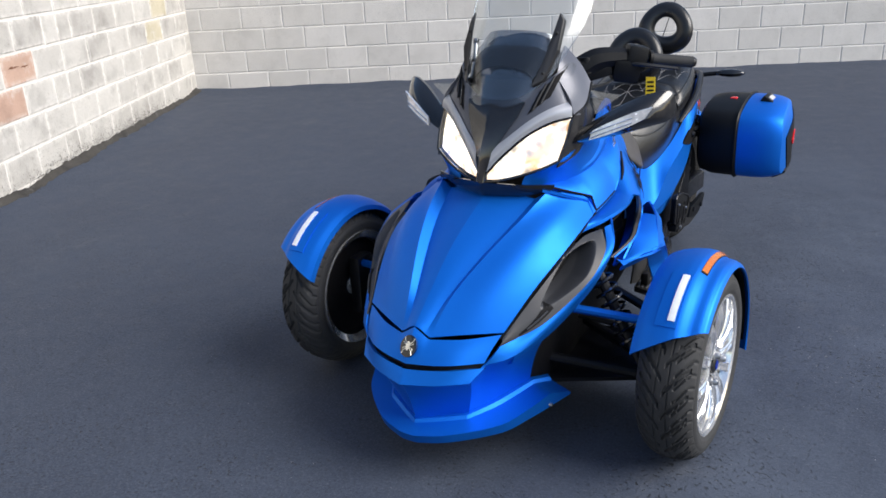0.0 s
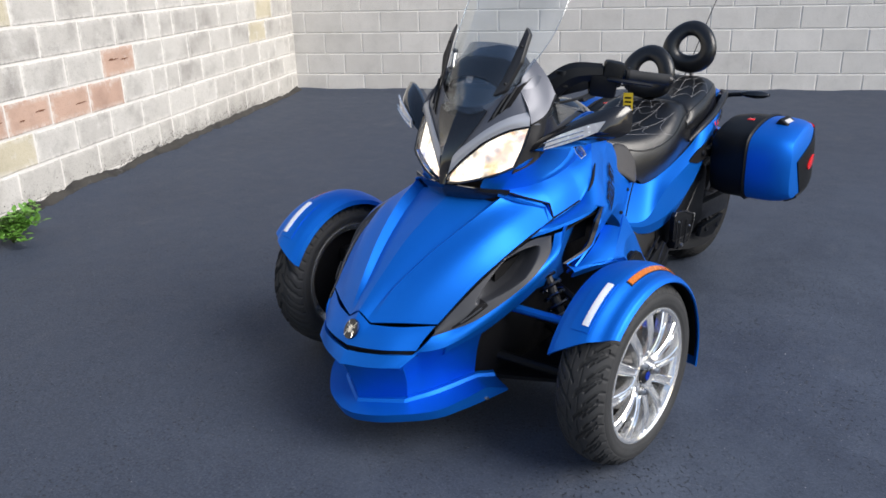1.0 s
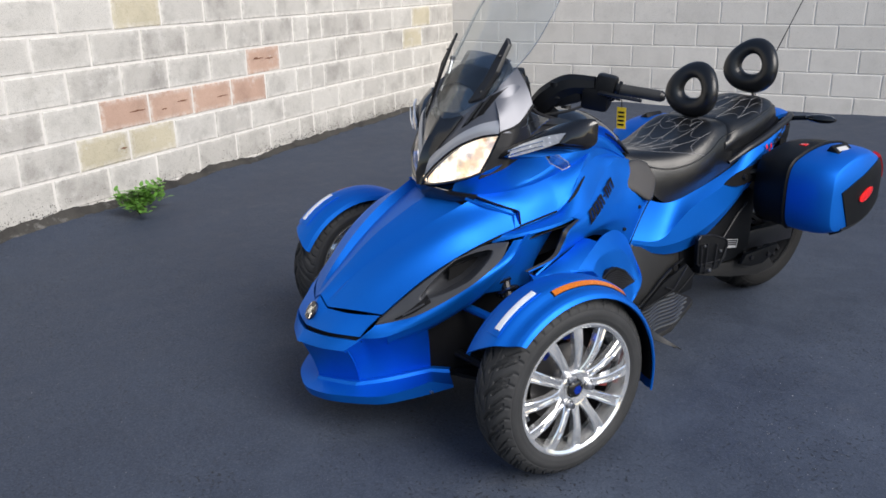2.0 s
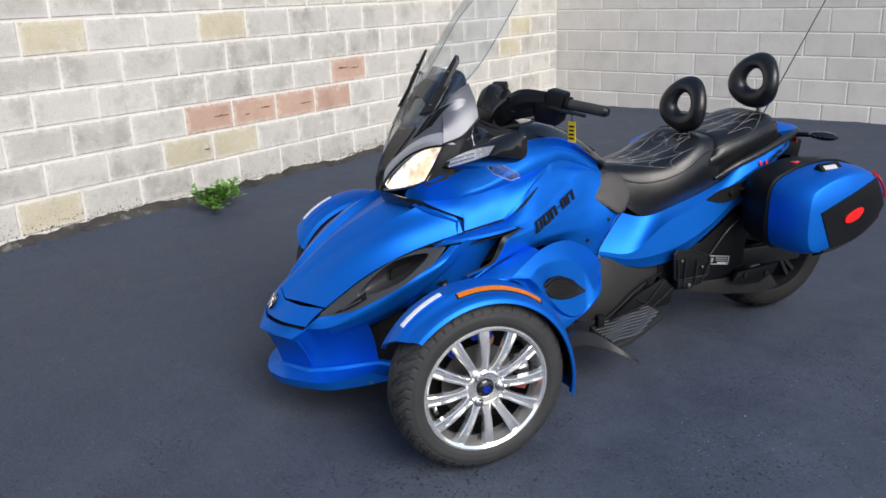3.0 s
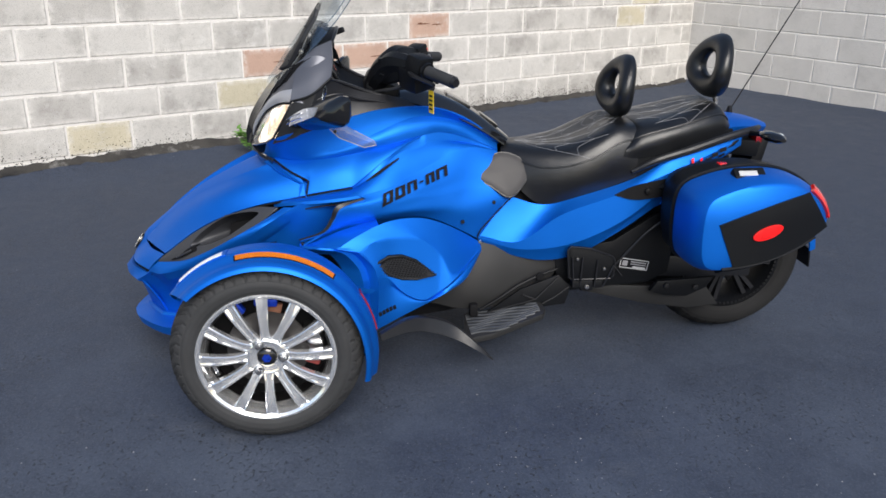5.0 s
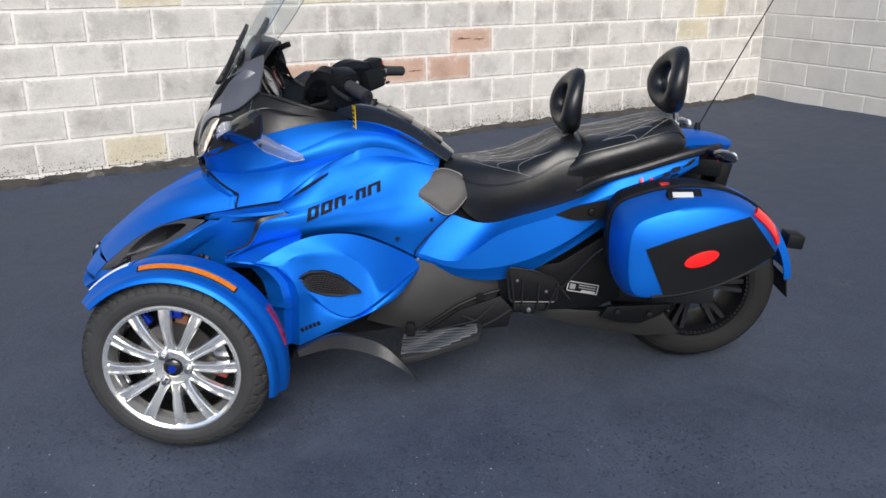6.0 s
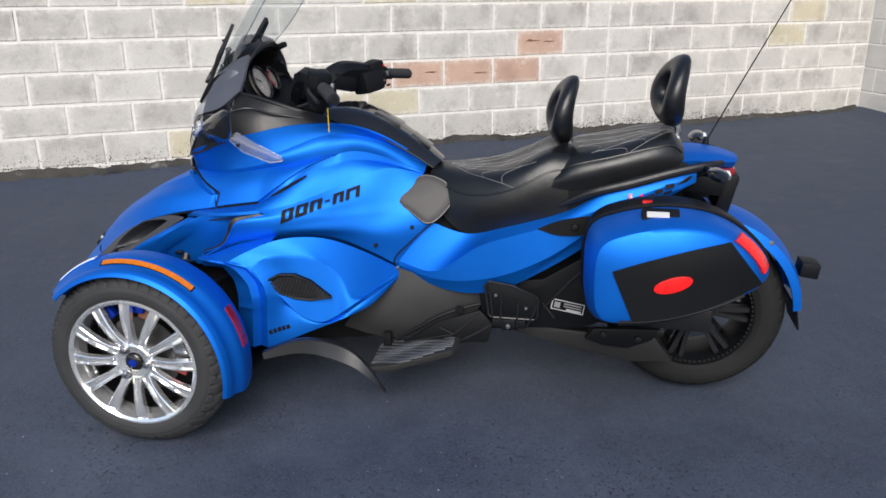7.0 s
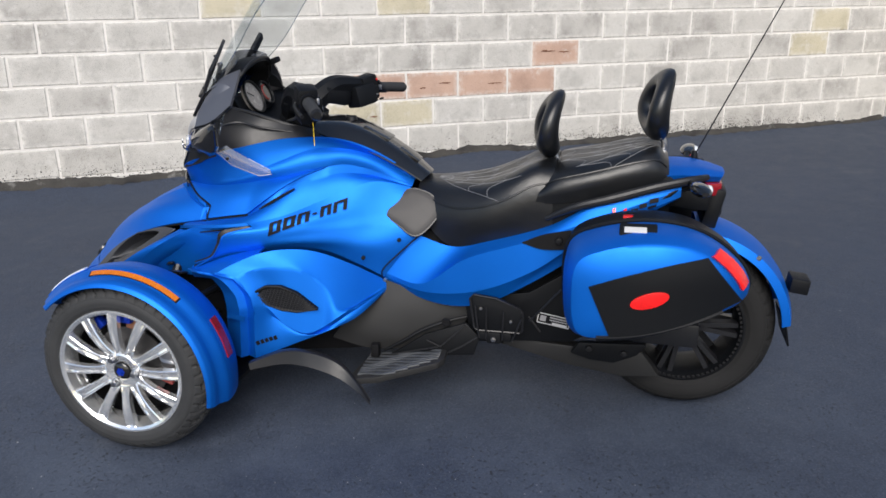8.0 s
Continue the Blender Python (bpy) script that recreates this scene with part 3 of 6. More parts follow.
SEAM = [(.176, .004, .759), (.235, .060, .732), (.274, .127, .704)], [(.274, .127, .704), (.294, .119, .664)]
UNDER_EDGE = [(.294, .119, .664), (.299, .190, .677), (.298, .272, .689)]
CREST = [(.286, .008, .631), (.338, .090, .652), (.360, .200, .665), (.350, .290, .673), (.320, .385, .686), (.262, .474, .712), (.200, .574, .750), (.150, .680, .779), (.105, .794, .753)]
SIDE_PANEL = [
    [(.350, .290, .673), (.320, .385, .686), (.262, .474, .712), (.200, .574, .750), (.150, .680, .779), (.105, .794, .753)],
    [(.364, .312, .660), (.338, .390, .664), (.288, .490, .680), (.226, .590, .698), (.170, .690, .716), (.132, .822, .704)],
    [(.402, .237, .644), (.356, .360, .645), (.304, .480, .654), (.236, .600, .664), (.184, .700, .674), (.152, .832, .660)],
    [(.404, .212, .607), (.362, .345, .622), (.308, .480, .630), (.244, .610, .634), (.204, .700, .634), (.172, .838, .620)],
    [(.399, .178, .562), (.370, .310, .600), (.318, .460, .605), (.262, .590, .590), (.228, .685, .572), (.188, .790, .556)],
    [(.395, .108, .518), (.372, .270, .574), (.326, .410, .590), (.272, .530, .564), (.234, .640, .506), (.206, .716, .456)]]


def side_grid(nu, nv):
    """The main face of the side panel, below its crest."""
    return net(SIDE_PANEL, nu, nv)


UNDER_SEAT = [
    [(.168, .825, .604), (.174, .955, .568), (.195, 1.085, .602), (.200, 1.285, .668), (.198, 1.425, .748), (.178, 1.560, .780), (.150, 1.690, .806)],
    [(.201, .722, .466), (.234, .862, .450), (.244, 1.010, .550), (.244, 1.200, .616), (.226, 1.400, .690), (.192, 1.560, .748), (.152, 1.690, .790)],
    [(.199, .712, .458), (.234, .866, .420), (.248, 1.050, .440), (.250, 1.230, .520), (.230, 1.390, .630), (.196, 1.550, .712), (.152, 1.690, .768)],
    [(.196, .700, .452), (.216, .840, .392), (.224, .960, .371), (.230, 1.085, .394), (.230, 1.215, .466), (.222, 1.335, .545), (.200, 1.480, .650)]]


def body_sides():
    n = 80
    waist, rear = trail(WAIST + SPINE_FOLD[1:], n=n), trail(SOFT_FOLD, n=n)
    swell = .012 * np.clip((waist[:, 1] - .12) / .25, 0, 1) * np.clip((.80 - waist[:, 1]) / .15, 0, 1)
    tank = across(span(trail(TANK_EDGE, n=n), rear, 9, -.004, (.8, 0, .3)), span(rear, waist, 9, swell, (.8, 0, .4)))
    both("tank_panel", tank, (1, 0, .3), BLUE, "satin blue tank panel with two soft folds", 20)
    top = trail(WAIST[1:], n=70)
    low = trail(*SEAM, UNDER_EDGE, REAR_FOLD, n=70)
    bow = .010 * np.sin(np.pi * np.linspace(0, 1, 70))
    shoulder = span(top, low, 14, bow, (.7, 0, .5))
    both("shoulder_panel", across(shoulder, span(low, low + np.array((-.014, 0, -.005)), 3)), (1, 0, .3), BLUE, "sculpted satin blue shoulder panel", 28)
    # upper face of the side panel, stepping out from under the folds to the crest
    inner = trail([(.284, .010, .634), (.292, .060, .650), (.290, .119, .658)], [tuple(np.array(p) - np.array((.008, 0, .004))) for p in UNDER_EDGE], [tuple(np.array(p) - np.array((.010, 0, .002))) for p in REAR_FOLD[:-1]] + [(.172, .518, .829)], [tuple(np.array(p) - np.array((.004, 0, 0))) for p in SPINE_FOLD], n=n)
    ledge = trail([(.285, .010, .633), (.294, .060, .648), (.294, .119, .654)], [(.294, .119, .654), (.298, .190, .666), (.298, .272, .680)], [(.298, .272, .680), (.284, .345, .724), (.230, .433, .782), (.188, .516, .800)], [(.188, .516, .800), (.158, .575, .807), (.118, .670, .791), (.089, .794, .749)], n=n)
    crest = trail(CREST, n=n)
    lip = crest + np.array((.002, 0, -.010)) * np.clip((.40 - crest[:, 1]) / .1, 0, 1)[:, None]
    under = lip + np.array((-.022, 0, -.006)) * np.clip((.40 - crest[:, 1]) / .1, 0, 1)[:, None]
    k = int(n * .42)
    both("crest_panel", across(span(inner, ledge, 4), span(ledge, crest, 10, .005, (.5, 0, .8))), (1, 0, .5), BLUE, "satin blue crest panel running out into a blade", 20)
    both("blade_edge", across(span(crest[:k], lip[:k], 3), span(lip[:k], under[:k], 3)), (1, 0, -.2), BLUE, smooth=30)
    main = side_grid(100, 56)
    both("side_panel", across(main, span(main[:, -1], main[:, -1] + np.array((-.034, 0, -.030)), 4)), (1, 0, .3), BLUE, "satin blue side panel with a sharp crease", 24)
    panel("shoulder_slot", [[(.302, .318, .710), (.286, .362, .738), (.254, .430, .774)], [(.303, .320, .708), (.292, .364, .730), (.256, .432, .771)]], DUCT, trike, OUT_L, 12, 4, .004, "black slot under the shoulder panel")
    pair("hood_seam", tube(trail(*SEAM, n=30), .0034, 6, smooth=False), DUCT, trike)
    line = trail(*SEAM, n=30)
    both("seam_backing", span(line + np.array((-.016, .006, -.008)), line + np.array((.003, -.026, -.006)), 4), (1, -.5, .5), BLUE)
    pair("flank_seam", tube(trail(UNDER_EDGE, n=16) - np.array((.002, 0, .006)), .003, 6, smooth=False), DUCT, trike)
    r = [np.array(k) for k in UNDER_SEAT]
    g = np.concatenate([net([r[0], r[1]], 44, 9), net(r[1:3], 44, 9)[:, 1:], net(r[2:], 44, 6)[:, 1:]], axis=1)
    for side, gg in ((1, g), (-1, flip(g))):
        part("under_seat_panel", sheet(gg, .006, (side, 0, .3)), BLUE, trike, "satin blue panel under the seat", smooth=16)
    pair("panel_seam", tube([(.184, .838, .602), (.203, .775, .545), (.222, .720, .490), (.212, .712, .450)], .0025, 6, 14), DUCT, trike)
    for p in ((.236, .655, .532), (.193, .772, .588)):
        pair("panel_screw", lathe([(0, .008), (.006, .007), (.0075, 0)], p, 12), DARK_METAL, trike)
    pair("white_bolt", lathe([(0, .010), (.006, .009), (.0075, 0)], (.208, .722, .446), 12), STEEL, trike)
    # lower side pod: a hollow round its grille runs out to a sharp lip below
    p0 = [(.466, .218, .529), (.446, .268, .556), (.412, .353, .589), (.372, .432, .595), (.328, .522, .577), (.275, .622, .522), (.205, .725, .442)]
    p1 = [(.468, .284, .517), (.434, .345, .542), (.408, .425, .542), (.386, .488, .530), (.370, .552, .474), (.358, .619, .391), (.212, .728, .430)]
    p2 = [(.464, .330, .466), (.428, .372, .484), (.412, .440, .468), (.396, .500, .438), (.382, .556, .410), (.366, .621, .386), (.214, .728, .426)]
    p3 = [(.470, .344, .428), (.442, .378, .414), (.432, .434, .352), (.418, .497, .318), (.398, .550, .333), (.370, .623, .381), (.216, .728, .423)]
    p4 = [(.474, .348, .391), (.432, .386, .380), (.416, .446, .334), (.402, .503, .308), (.384, .558, .323), (.350, .634, .371), (.216, .729, .419)]
    p5 = [(.474, .339, .240), (.436, .411, .261), (.412, .489, .290), (.396, .543, .309), (.376, .596, .330), (.332, .660, .358), (.208, .730, .410)]
    c = [curve(p, 60) for p in (p0, p1, p2, p3, p4, p5)]
    upper = np.array([curve([c[1][k], c[2][k], c[3][k]], 14) for k in range(60)])
    pod = across(span(c[0], c[1], 9, .001, (.8, 0, .4)), upper, span(c[3], c[4], 4), span(c[4], c[5], 9, .004, (1, 0, 0)))
    both("side_pod", pod, (1, -.2, .2), BLUE, "satin blue side pod with a hollow round its black mesh grille", 26)
    for k in range(5):
        p = (c[4][1 + 2 * k] * .35 + c[5][1 + 2 * k] * .65 + c[4][2 + 2 * k] * .35 + c[5][2 + 2 * k] * .65) / 2
        for s in (1, -1):
            part("pod_mark", box((s * (p[0] + .0045), p[1], p[2] + .002), (.003, .011, .014), (20, 0, s * 28), 0), INK, trike, smooth=0)
    edge = trail([p0[0], p1[0], p2[0], p3[0], p4[0], p5[0]], n=40)
    away = edge + np.array((-.016, -.030, 0))
    back = away + np.array((.020, -.020, 0))
    both("pod_front", across(span(edge, away, 4), span(away, back, 4), span(back, back + np.array((-.030, -.060, 0)), 5)), (1, -1, 0), BLUE, "blue stepped front face of the side pod", 24)
    pair("pod_step", prism([(.496, .306, .402), (.512, .334, .405), (.500, .322, .392), (.470, .250, .388), (.462, .256, .398)], (.002, -.002, -.008)), BLUE, trike)
    bridge = span(trail([(.366, .097, .522), (.394, .112, .520), (.391, .227, .566), (.345, .346, .588)], n=30), trail([(.398, .094, .504), (.440, .150, .522), (.466, .218, .529)], [(.466, .218, .529), (.446, .268, .556), (.412, .353, .589)], n=30), 7, .004, (.5, 0, .8))
    both("pod_bridge", across(bridge, span(bridge[:, -1], bridge[:, -1] + np.array((-.012, .004, -.022)), 3)), (1, -.6, .6), BLUE, smooth=28)
    outline = [(.424, .343, .462), (.420, .385, .486), (.408, .430, .484), (.398, .480, .460), (.384, .545, .400), (.396, .480, .394), (.404, .430, .400), (.414, .383, .420)]
    face = [(x + .023, y - .003, z + .002) for x, y, z in outline]
    for frame_part, s in zip(pair("pod_grille", prism(face, (-.020, 0, 0), bevel=.003), DUCT, trike, "black mesh grille"), (1, -1)):
        pts = np.array(face)
        ring = [tuple(p) for p in face]
        part("grille_rim", tube([(s * x, y, z) for x, y, z in ring + ring[:1]], .0045, 6, smooth=False), BLACK_PLASTIC, frame_part)
        for k in range(18):
            y = .358 + .0102 * k
            top_z = np.interp(y, (.343, .385, .43, .48, .545), (.462, .484, .482, .458, .402))
            low_z = np.interp(y, (.343, .383, .43, .48, .545), (.460, .422, .402, .396, .400))
            x = np.interp(y, (.343, .385, .43, .48, .545), (.441, .436, .423, .414, .401)) + .009
            part("mesh_bar", tube([(s * x, y - .012, low_z + .002), (s * x, y + .014, top_z - .002)], .0012, 4, 3), MESH, frame_part)
        for k in range(9):
            f = .10 + .10 * k
            line = []
            for y in np.linspace(.352 + .05 * abs(f - .5), .536 - .05 * abs(f - .5), 8):
                top_z = np.interp(y, (.343, .385, .43, .48, .545), (.462, .484, .482, .458, .402))
                low_z = np.interp(y, (.343, .383, .43, .48, .545), (.460, .422, .402, .396, .400))
                x = np.interp(y, (.343, .385, .43, .48, .545), (.441, .436, .423, .414, .401)) + .009
                line.append((s * x, y, low_z + (top_z - low_z) * f))
            part("mesh_bar", tube(line, .0012, 4, smooth=False), MESH, frame_part)


body_front()
body_scoop()
body_sides()


# ---- wheels and fenders ----
def tread_groove(v, a, count):
    """Depth of the tread at v (-1 to 1 across) and a (0 to 1 round)."""
    w = abs(v)
    side = 0.5 if v > 0 else 0.0
    long_cut = (a * count + 1.1 * w ** 0.8 + side) % 1.0
    short_cut = (a * count * 2 + 2.3 * w + side) % 1.0
    d = 0.0
    if 0.06 < w < 0.97 and long_cut < 0.19:
        d = 1.0
    if 0.46 < w < 1.01 and short_cut < 0.20:
        d = max(d, 0.8)
    if 0.20 < w < 0.26:
        d = max(d, 0.5)
    return d


def tyre_mesh(radius, width, rim, count, n=420, across=46, grooved=True):
    """A tyre about the x axis with cut tread, rounded shoulders and ribbed side walls."""
    half = width / 2
    prof = []
    for t in np.linspace(-1, 1, across):
        x = t * half * 0.80
        prof.append((radius - 0.024 * abs(t) ** 3.0, x, t))
    side = [(radius - 0.031, .87), (radius - 0.039, .925), (radius - 0.042, .925), (radius - 0.045, .950), (radius - 0.052, .980), (rim + 0.024, .978), (rim + 0.021, .968), (rim + 0.017, .968), (rim + 0.010, .950), (rim + 0.008, .93), (rim + 0.002, .90), (rim - 0.010, .84)]
    full = [(r, -s * half, -1.0 if r > radius - .034 else None) for r, s in side[::-1]] + prof + [(r, s * half, 1.0 if r > radius - .034 else None) for r, s in side]
    bm = bmesh.new()
    rings = []
    for r, x, t in full:
        ring = []
        for k in range(n):
            rr = r - (0.0075 * tread_groove(t, k / n, count) if grooved and t is not None else 0)
            a = 2 * math.pi * k / n
            ring.append(bm.verts.new((x, rr * math.cos(a), rr * math.sin(a))))
        rings.append(ring)
    for a, b in zip(rings, rings[1:]):
        for k in range(n):
            bm.faces.new((a[k], b[k], b[(k + 1) % n], a[(k + 1) % n]))
    bmesh.ops.recalc_face_normals(bm, faces=bm.faces)
    return bm


def spoke_bm(r0, r1, x0, x1, w0, w1):
    """A channelled spoke along +z: two raised edges and a sunken middle."""
    rings = []
    for u in np.linspace(0, 1, 11):
        r = r0 + (r1 - r0) * u
        x = x0 + (x1 - x0) * u + 0.012 * math.sin(math.pi * u)
        w = w0 + (w1 - w0) * u + .0095 * max(0, 1 - u / .32) ** 1.6
        d = 0.022
        deep = 0.008 * math.sin(math.pi * min(1, u * 1.15)) if u < 0.9 else 0.002
        sec = [(-w, x - d), (-w, x - .003), (-w * .82, x), (-w * .55, x), (-w * .38, x - deep), (w * .38, x - deep), (w * .55, x), (w * .82, x), (w, x - .003), (w, x - d)]
        rings.append([(q, p, r) for p, q in sec])
    return loft(rings)


def turned(bm, angle, move=(0, 0, 0), flip_x=False):
    bmesh.ops.rotate(bm, verts=bm.verts, cent=(0, 0, 0), matrix=Matrix.Rotation(angle, 3, "X"))
    if flip_x:
        for v in bm.verts:
            v.co.x = -v.co.x
        bmesh.ops.reverse_faces(bm, faces=bm.faces)
    bmesh.ops.translate(bm, verts=bm.verts, vec=move)
    return bm


FRONT_R, FRONT_W, FRONT_X, RIM_R, HUB_Z = 0.2935, 0.172, 0.645, 0.210, 0.2835
tyre_data = None


def front_wheel(side):
    global tyre_data
    c = (side * FRONT_X, 0, HUB_Z)
    rim = lathe([(RIM_R + .002, .076), (RIM_R, .082), (RIM_R - .006, .083), (RIM_R - .014, .078), (RIM_R - .018, .062), (RIM_R - .026, .03), (RIM_R - .026, -.06), (RIM_R, -.078), (RIM_R + .002, -.07), (RIM_R - .016, -.04), (RIM_R - .014, .05)], (0, 0, 0), 96, closed=True)
    rim = part("front_wheel", turned(rim, 0, c, side < 0), CHROME, trike, "polished twelve-spoke alloy wheel")
    if tyre_data is None:
        t = part("tyre", tyre_mesh(FRONT_R, FRONT_W, RIM_R, 24), RUBBER, rim, "black road tyre with curved tread cuts")
        tyre_data = t.data
    else:
        t = tagged(new("tyre", tyre_data), "black road tyre with curved tread cuts")
        t.parent = rim
    t.location = (c[0] + side * .004, c[1], c[2])
    if side < 0:
        t.rotation_euler = (0, 0, math.pi)
    for k in range(12):
        part("spoke", turned(spoke_bm(0.045, RIM_R - 0.012, 0.066, 0.076, 0.0102, 0.0180), radians(30 * k + 1), c, side < 0), CHROME, rim)
    hub = lathe([(0.0, .056), (.026, .058), (.030, .066), (.036, .068), (.046, .069), (.054, .072), (.060, .069), (.062, .058), (.058, .03), (.03, -.05), (0.0, -.05)], (0, 0, 0), 40)
    part("hub", turned(hub, 0, c, side < 0), CHROME, rim)
    cap = lathe([(0.0, .078), (.020, .077), (.027, .072), (.027, .05)], (0, 0, 0), 28)
    part("hub_cap", turned(cap, 0, c, side < 0), GLOSS_BLACK, rim, "black hub cap with a blue mark")
    mark = prism([(.0795, .014 * math.cos(a), .014 * math.sin(a)) for a in np.linspace(0, 6.283, 6, endpoint=False)], (-.004, 0, 0))
    part("cap_mark", turned(mark, 0, c, side < 0), CALIPER_BLUE, rim)
    for k in range(3):
        a = radians(120 * k - 28)
        nut = lathe([(0, .092), (.008, .091), (.0115, .084), (.0115, .076), (.0155, .074), (.0165, .066)], (0, .0485 * math.sin(a), .0485 * math.cos(a)), 14)
        part("lug_nut", turned(nut, 0, c, side < 0), STEEL, rim)
    # added dark ring stands in for the shade deep in the barrel
    dark_ring = lathe([(RIM_R - .0275, .028), (RIM_R - .0275, -.058), (RIM_R - .030, -.058), (RIM_R - .030, .028)], (0, 0, 0), 72, closed=True)
    part("barrel_dark", turned(dark_ring, 0, c, side < 0), DARK_METAL, rim)
    disc = lathe([(.05, .006), (.125, .006), (.125, .012), (.05, .012)], (0, 0, 0), 64, closed=True)
    part("brake_disc", turned(disc, 0, c, side < 0), DISC_STEEL, rim)
    # added black disc behind the spokes keeps their gaps as dark as shade
    back = lathe([(0, -.02), (.18, -.03), (.18, -.036), (0, -.03)], (0, 0, 0), 48)
    part("dark_backing", turned(back, 0, c, side < 0), DUCT, rim)
    part("caliper", turned(box((.02, .140, .045), (.05, .045, .085), (14, 0, 0), .010), 0, c, side < 0), STEEL, rim)
    part("caliper_mark", turned(box((.034, .134, -.034), (.02, .045, .018), (-20, 0, 0), .005), 0, c, side < 0), CALIPER_RED, rim)
    part("blue_bracket", turned(box((.03, -.088, .138), (.03, .055, .040), (38, 0, 0), .010), 0, c, side < 0), CALIPER_BLUE, rim)
    part("blue_bracket", turned(box((.03, .004, .166), (.03, .070, .026), (-4, 0, 0), .008), 0, c, side < 0), CALIPER_BLUE, rim)
    part("rusty_bracket", turned(box((.02, .030, .142), (.02, .040, .030), (-14, 0, 0), .006), 0, c, side < 0), RUST, rim)
    part("wheel_weight", turned(box((.03, -.160, -.050), (.02, .012, .050), (18, 0, 0), .003), 0, c, side < 0), STEEL, rim)


front_wheel(1)
front_wheel(-1)


def fender_point(angle, off, r):
    return (FRONT_X + off, r * math.cos(angle), 0.282 + r * math.sin(angle))


FENDER = [(-.092, .292), (-.087, .308), (-.064, .320), (-.03, .329), (.005, .333), (.026, .331), (.056, .314), (.078, .311), (.092, .304), (.099, .293)]


def fender_rise(a):
    """The fender stands off a little more at its ends."""
    d = math.degrees(a)
    return 0.006 * max(0, (d - 110) / 40) ** 2 + 0.012 * max(0, (30 - d) / 45) ** 2


def fender_grid(offsets, a0, a1, n, lift=0.0):
    off = np.array(FENDER)
    g = []
    for a in np.radians(np.linspace(a0, a1, n)):
        r_add = fender_rise(a) + lift
        g.append([fender_point(a, o, float(np.interp(o, off[:, 0], off[:, 1])) + r_add) for o in offsets])
    return np.array(g)


def front_fender():
    wide = np.array(FENDER)[:, 0]
    fine = np.unique(np.concatenate([np.linspace(a, b, 4) for a, b in zip(wide, wide[1:])]))
    g = fender_grid(fine, 150, -16, 60)
    # the front end is cut on a slant, its outer corner reaching further down
    for j, o in enumerate(fine):
        cut = 146 - 100 * o
        for i, a in enumerate(np.radians(np.linspace(cut, -16, 60))):
            rr = float(np.interp(o, wide, np.array(FENDER)[:, 1])) + fender_rise(a)
            g[i, j] = fender_point(a, o, rr)
    bm = sheet(g, 0.005, (0, 0, 1))
    lefts = pair("front_fender", bm, BLUE, trike, "satin blue front wheel fender")
    for fender, side in zip(lefts, (1, -1)):
        def add(name, offs, a0, a1, mat, label, lift=0.003, n=18):
            gg = fender_grid(np.linspace(*offs, 5), a0, a1, n, lift)
            gg = gg if side > 0 else flip(gg)
            part(name, sheet(gg, 0.006, (0, 0, 1)), mat, fender, label)
        add("amber_reflector", (.036, .051), 103, 50, AMBER, "amber side reflector strip")
        add("reflector_bed", (.0345, .0525), 104, 49, BLACK_PLASTIC, "", 0.0015)
        add("white_reflector", (-.002, .017), 136, 110, WHITE_LENS, "white front reflector", 0.006)
        add("rear_reflector", (-.032, .006), 31, 8, DARK_RED, "dark red rear reflector", 0.004)
        blade = fender_grid(np.linspace(-.034, .024, 4), 139, 108, 10, 0.003)
        part("fender_blade", sheet(blade if side > 0 else flip(blade), 0.005, (0, 0, 1)), BLUE, fender)
        inner = fender_grid(np.linspace(-.08, .085, 6), 120, -10, 24, -0.012)
        part("inner_liner", sheet(inner if side > 0 else flip(inner), 0.003, (0, 0, 1)), BLACK_PLASTIC, fender)


front_fender()


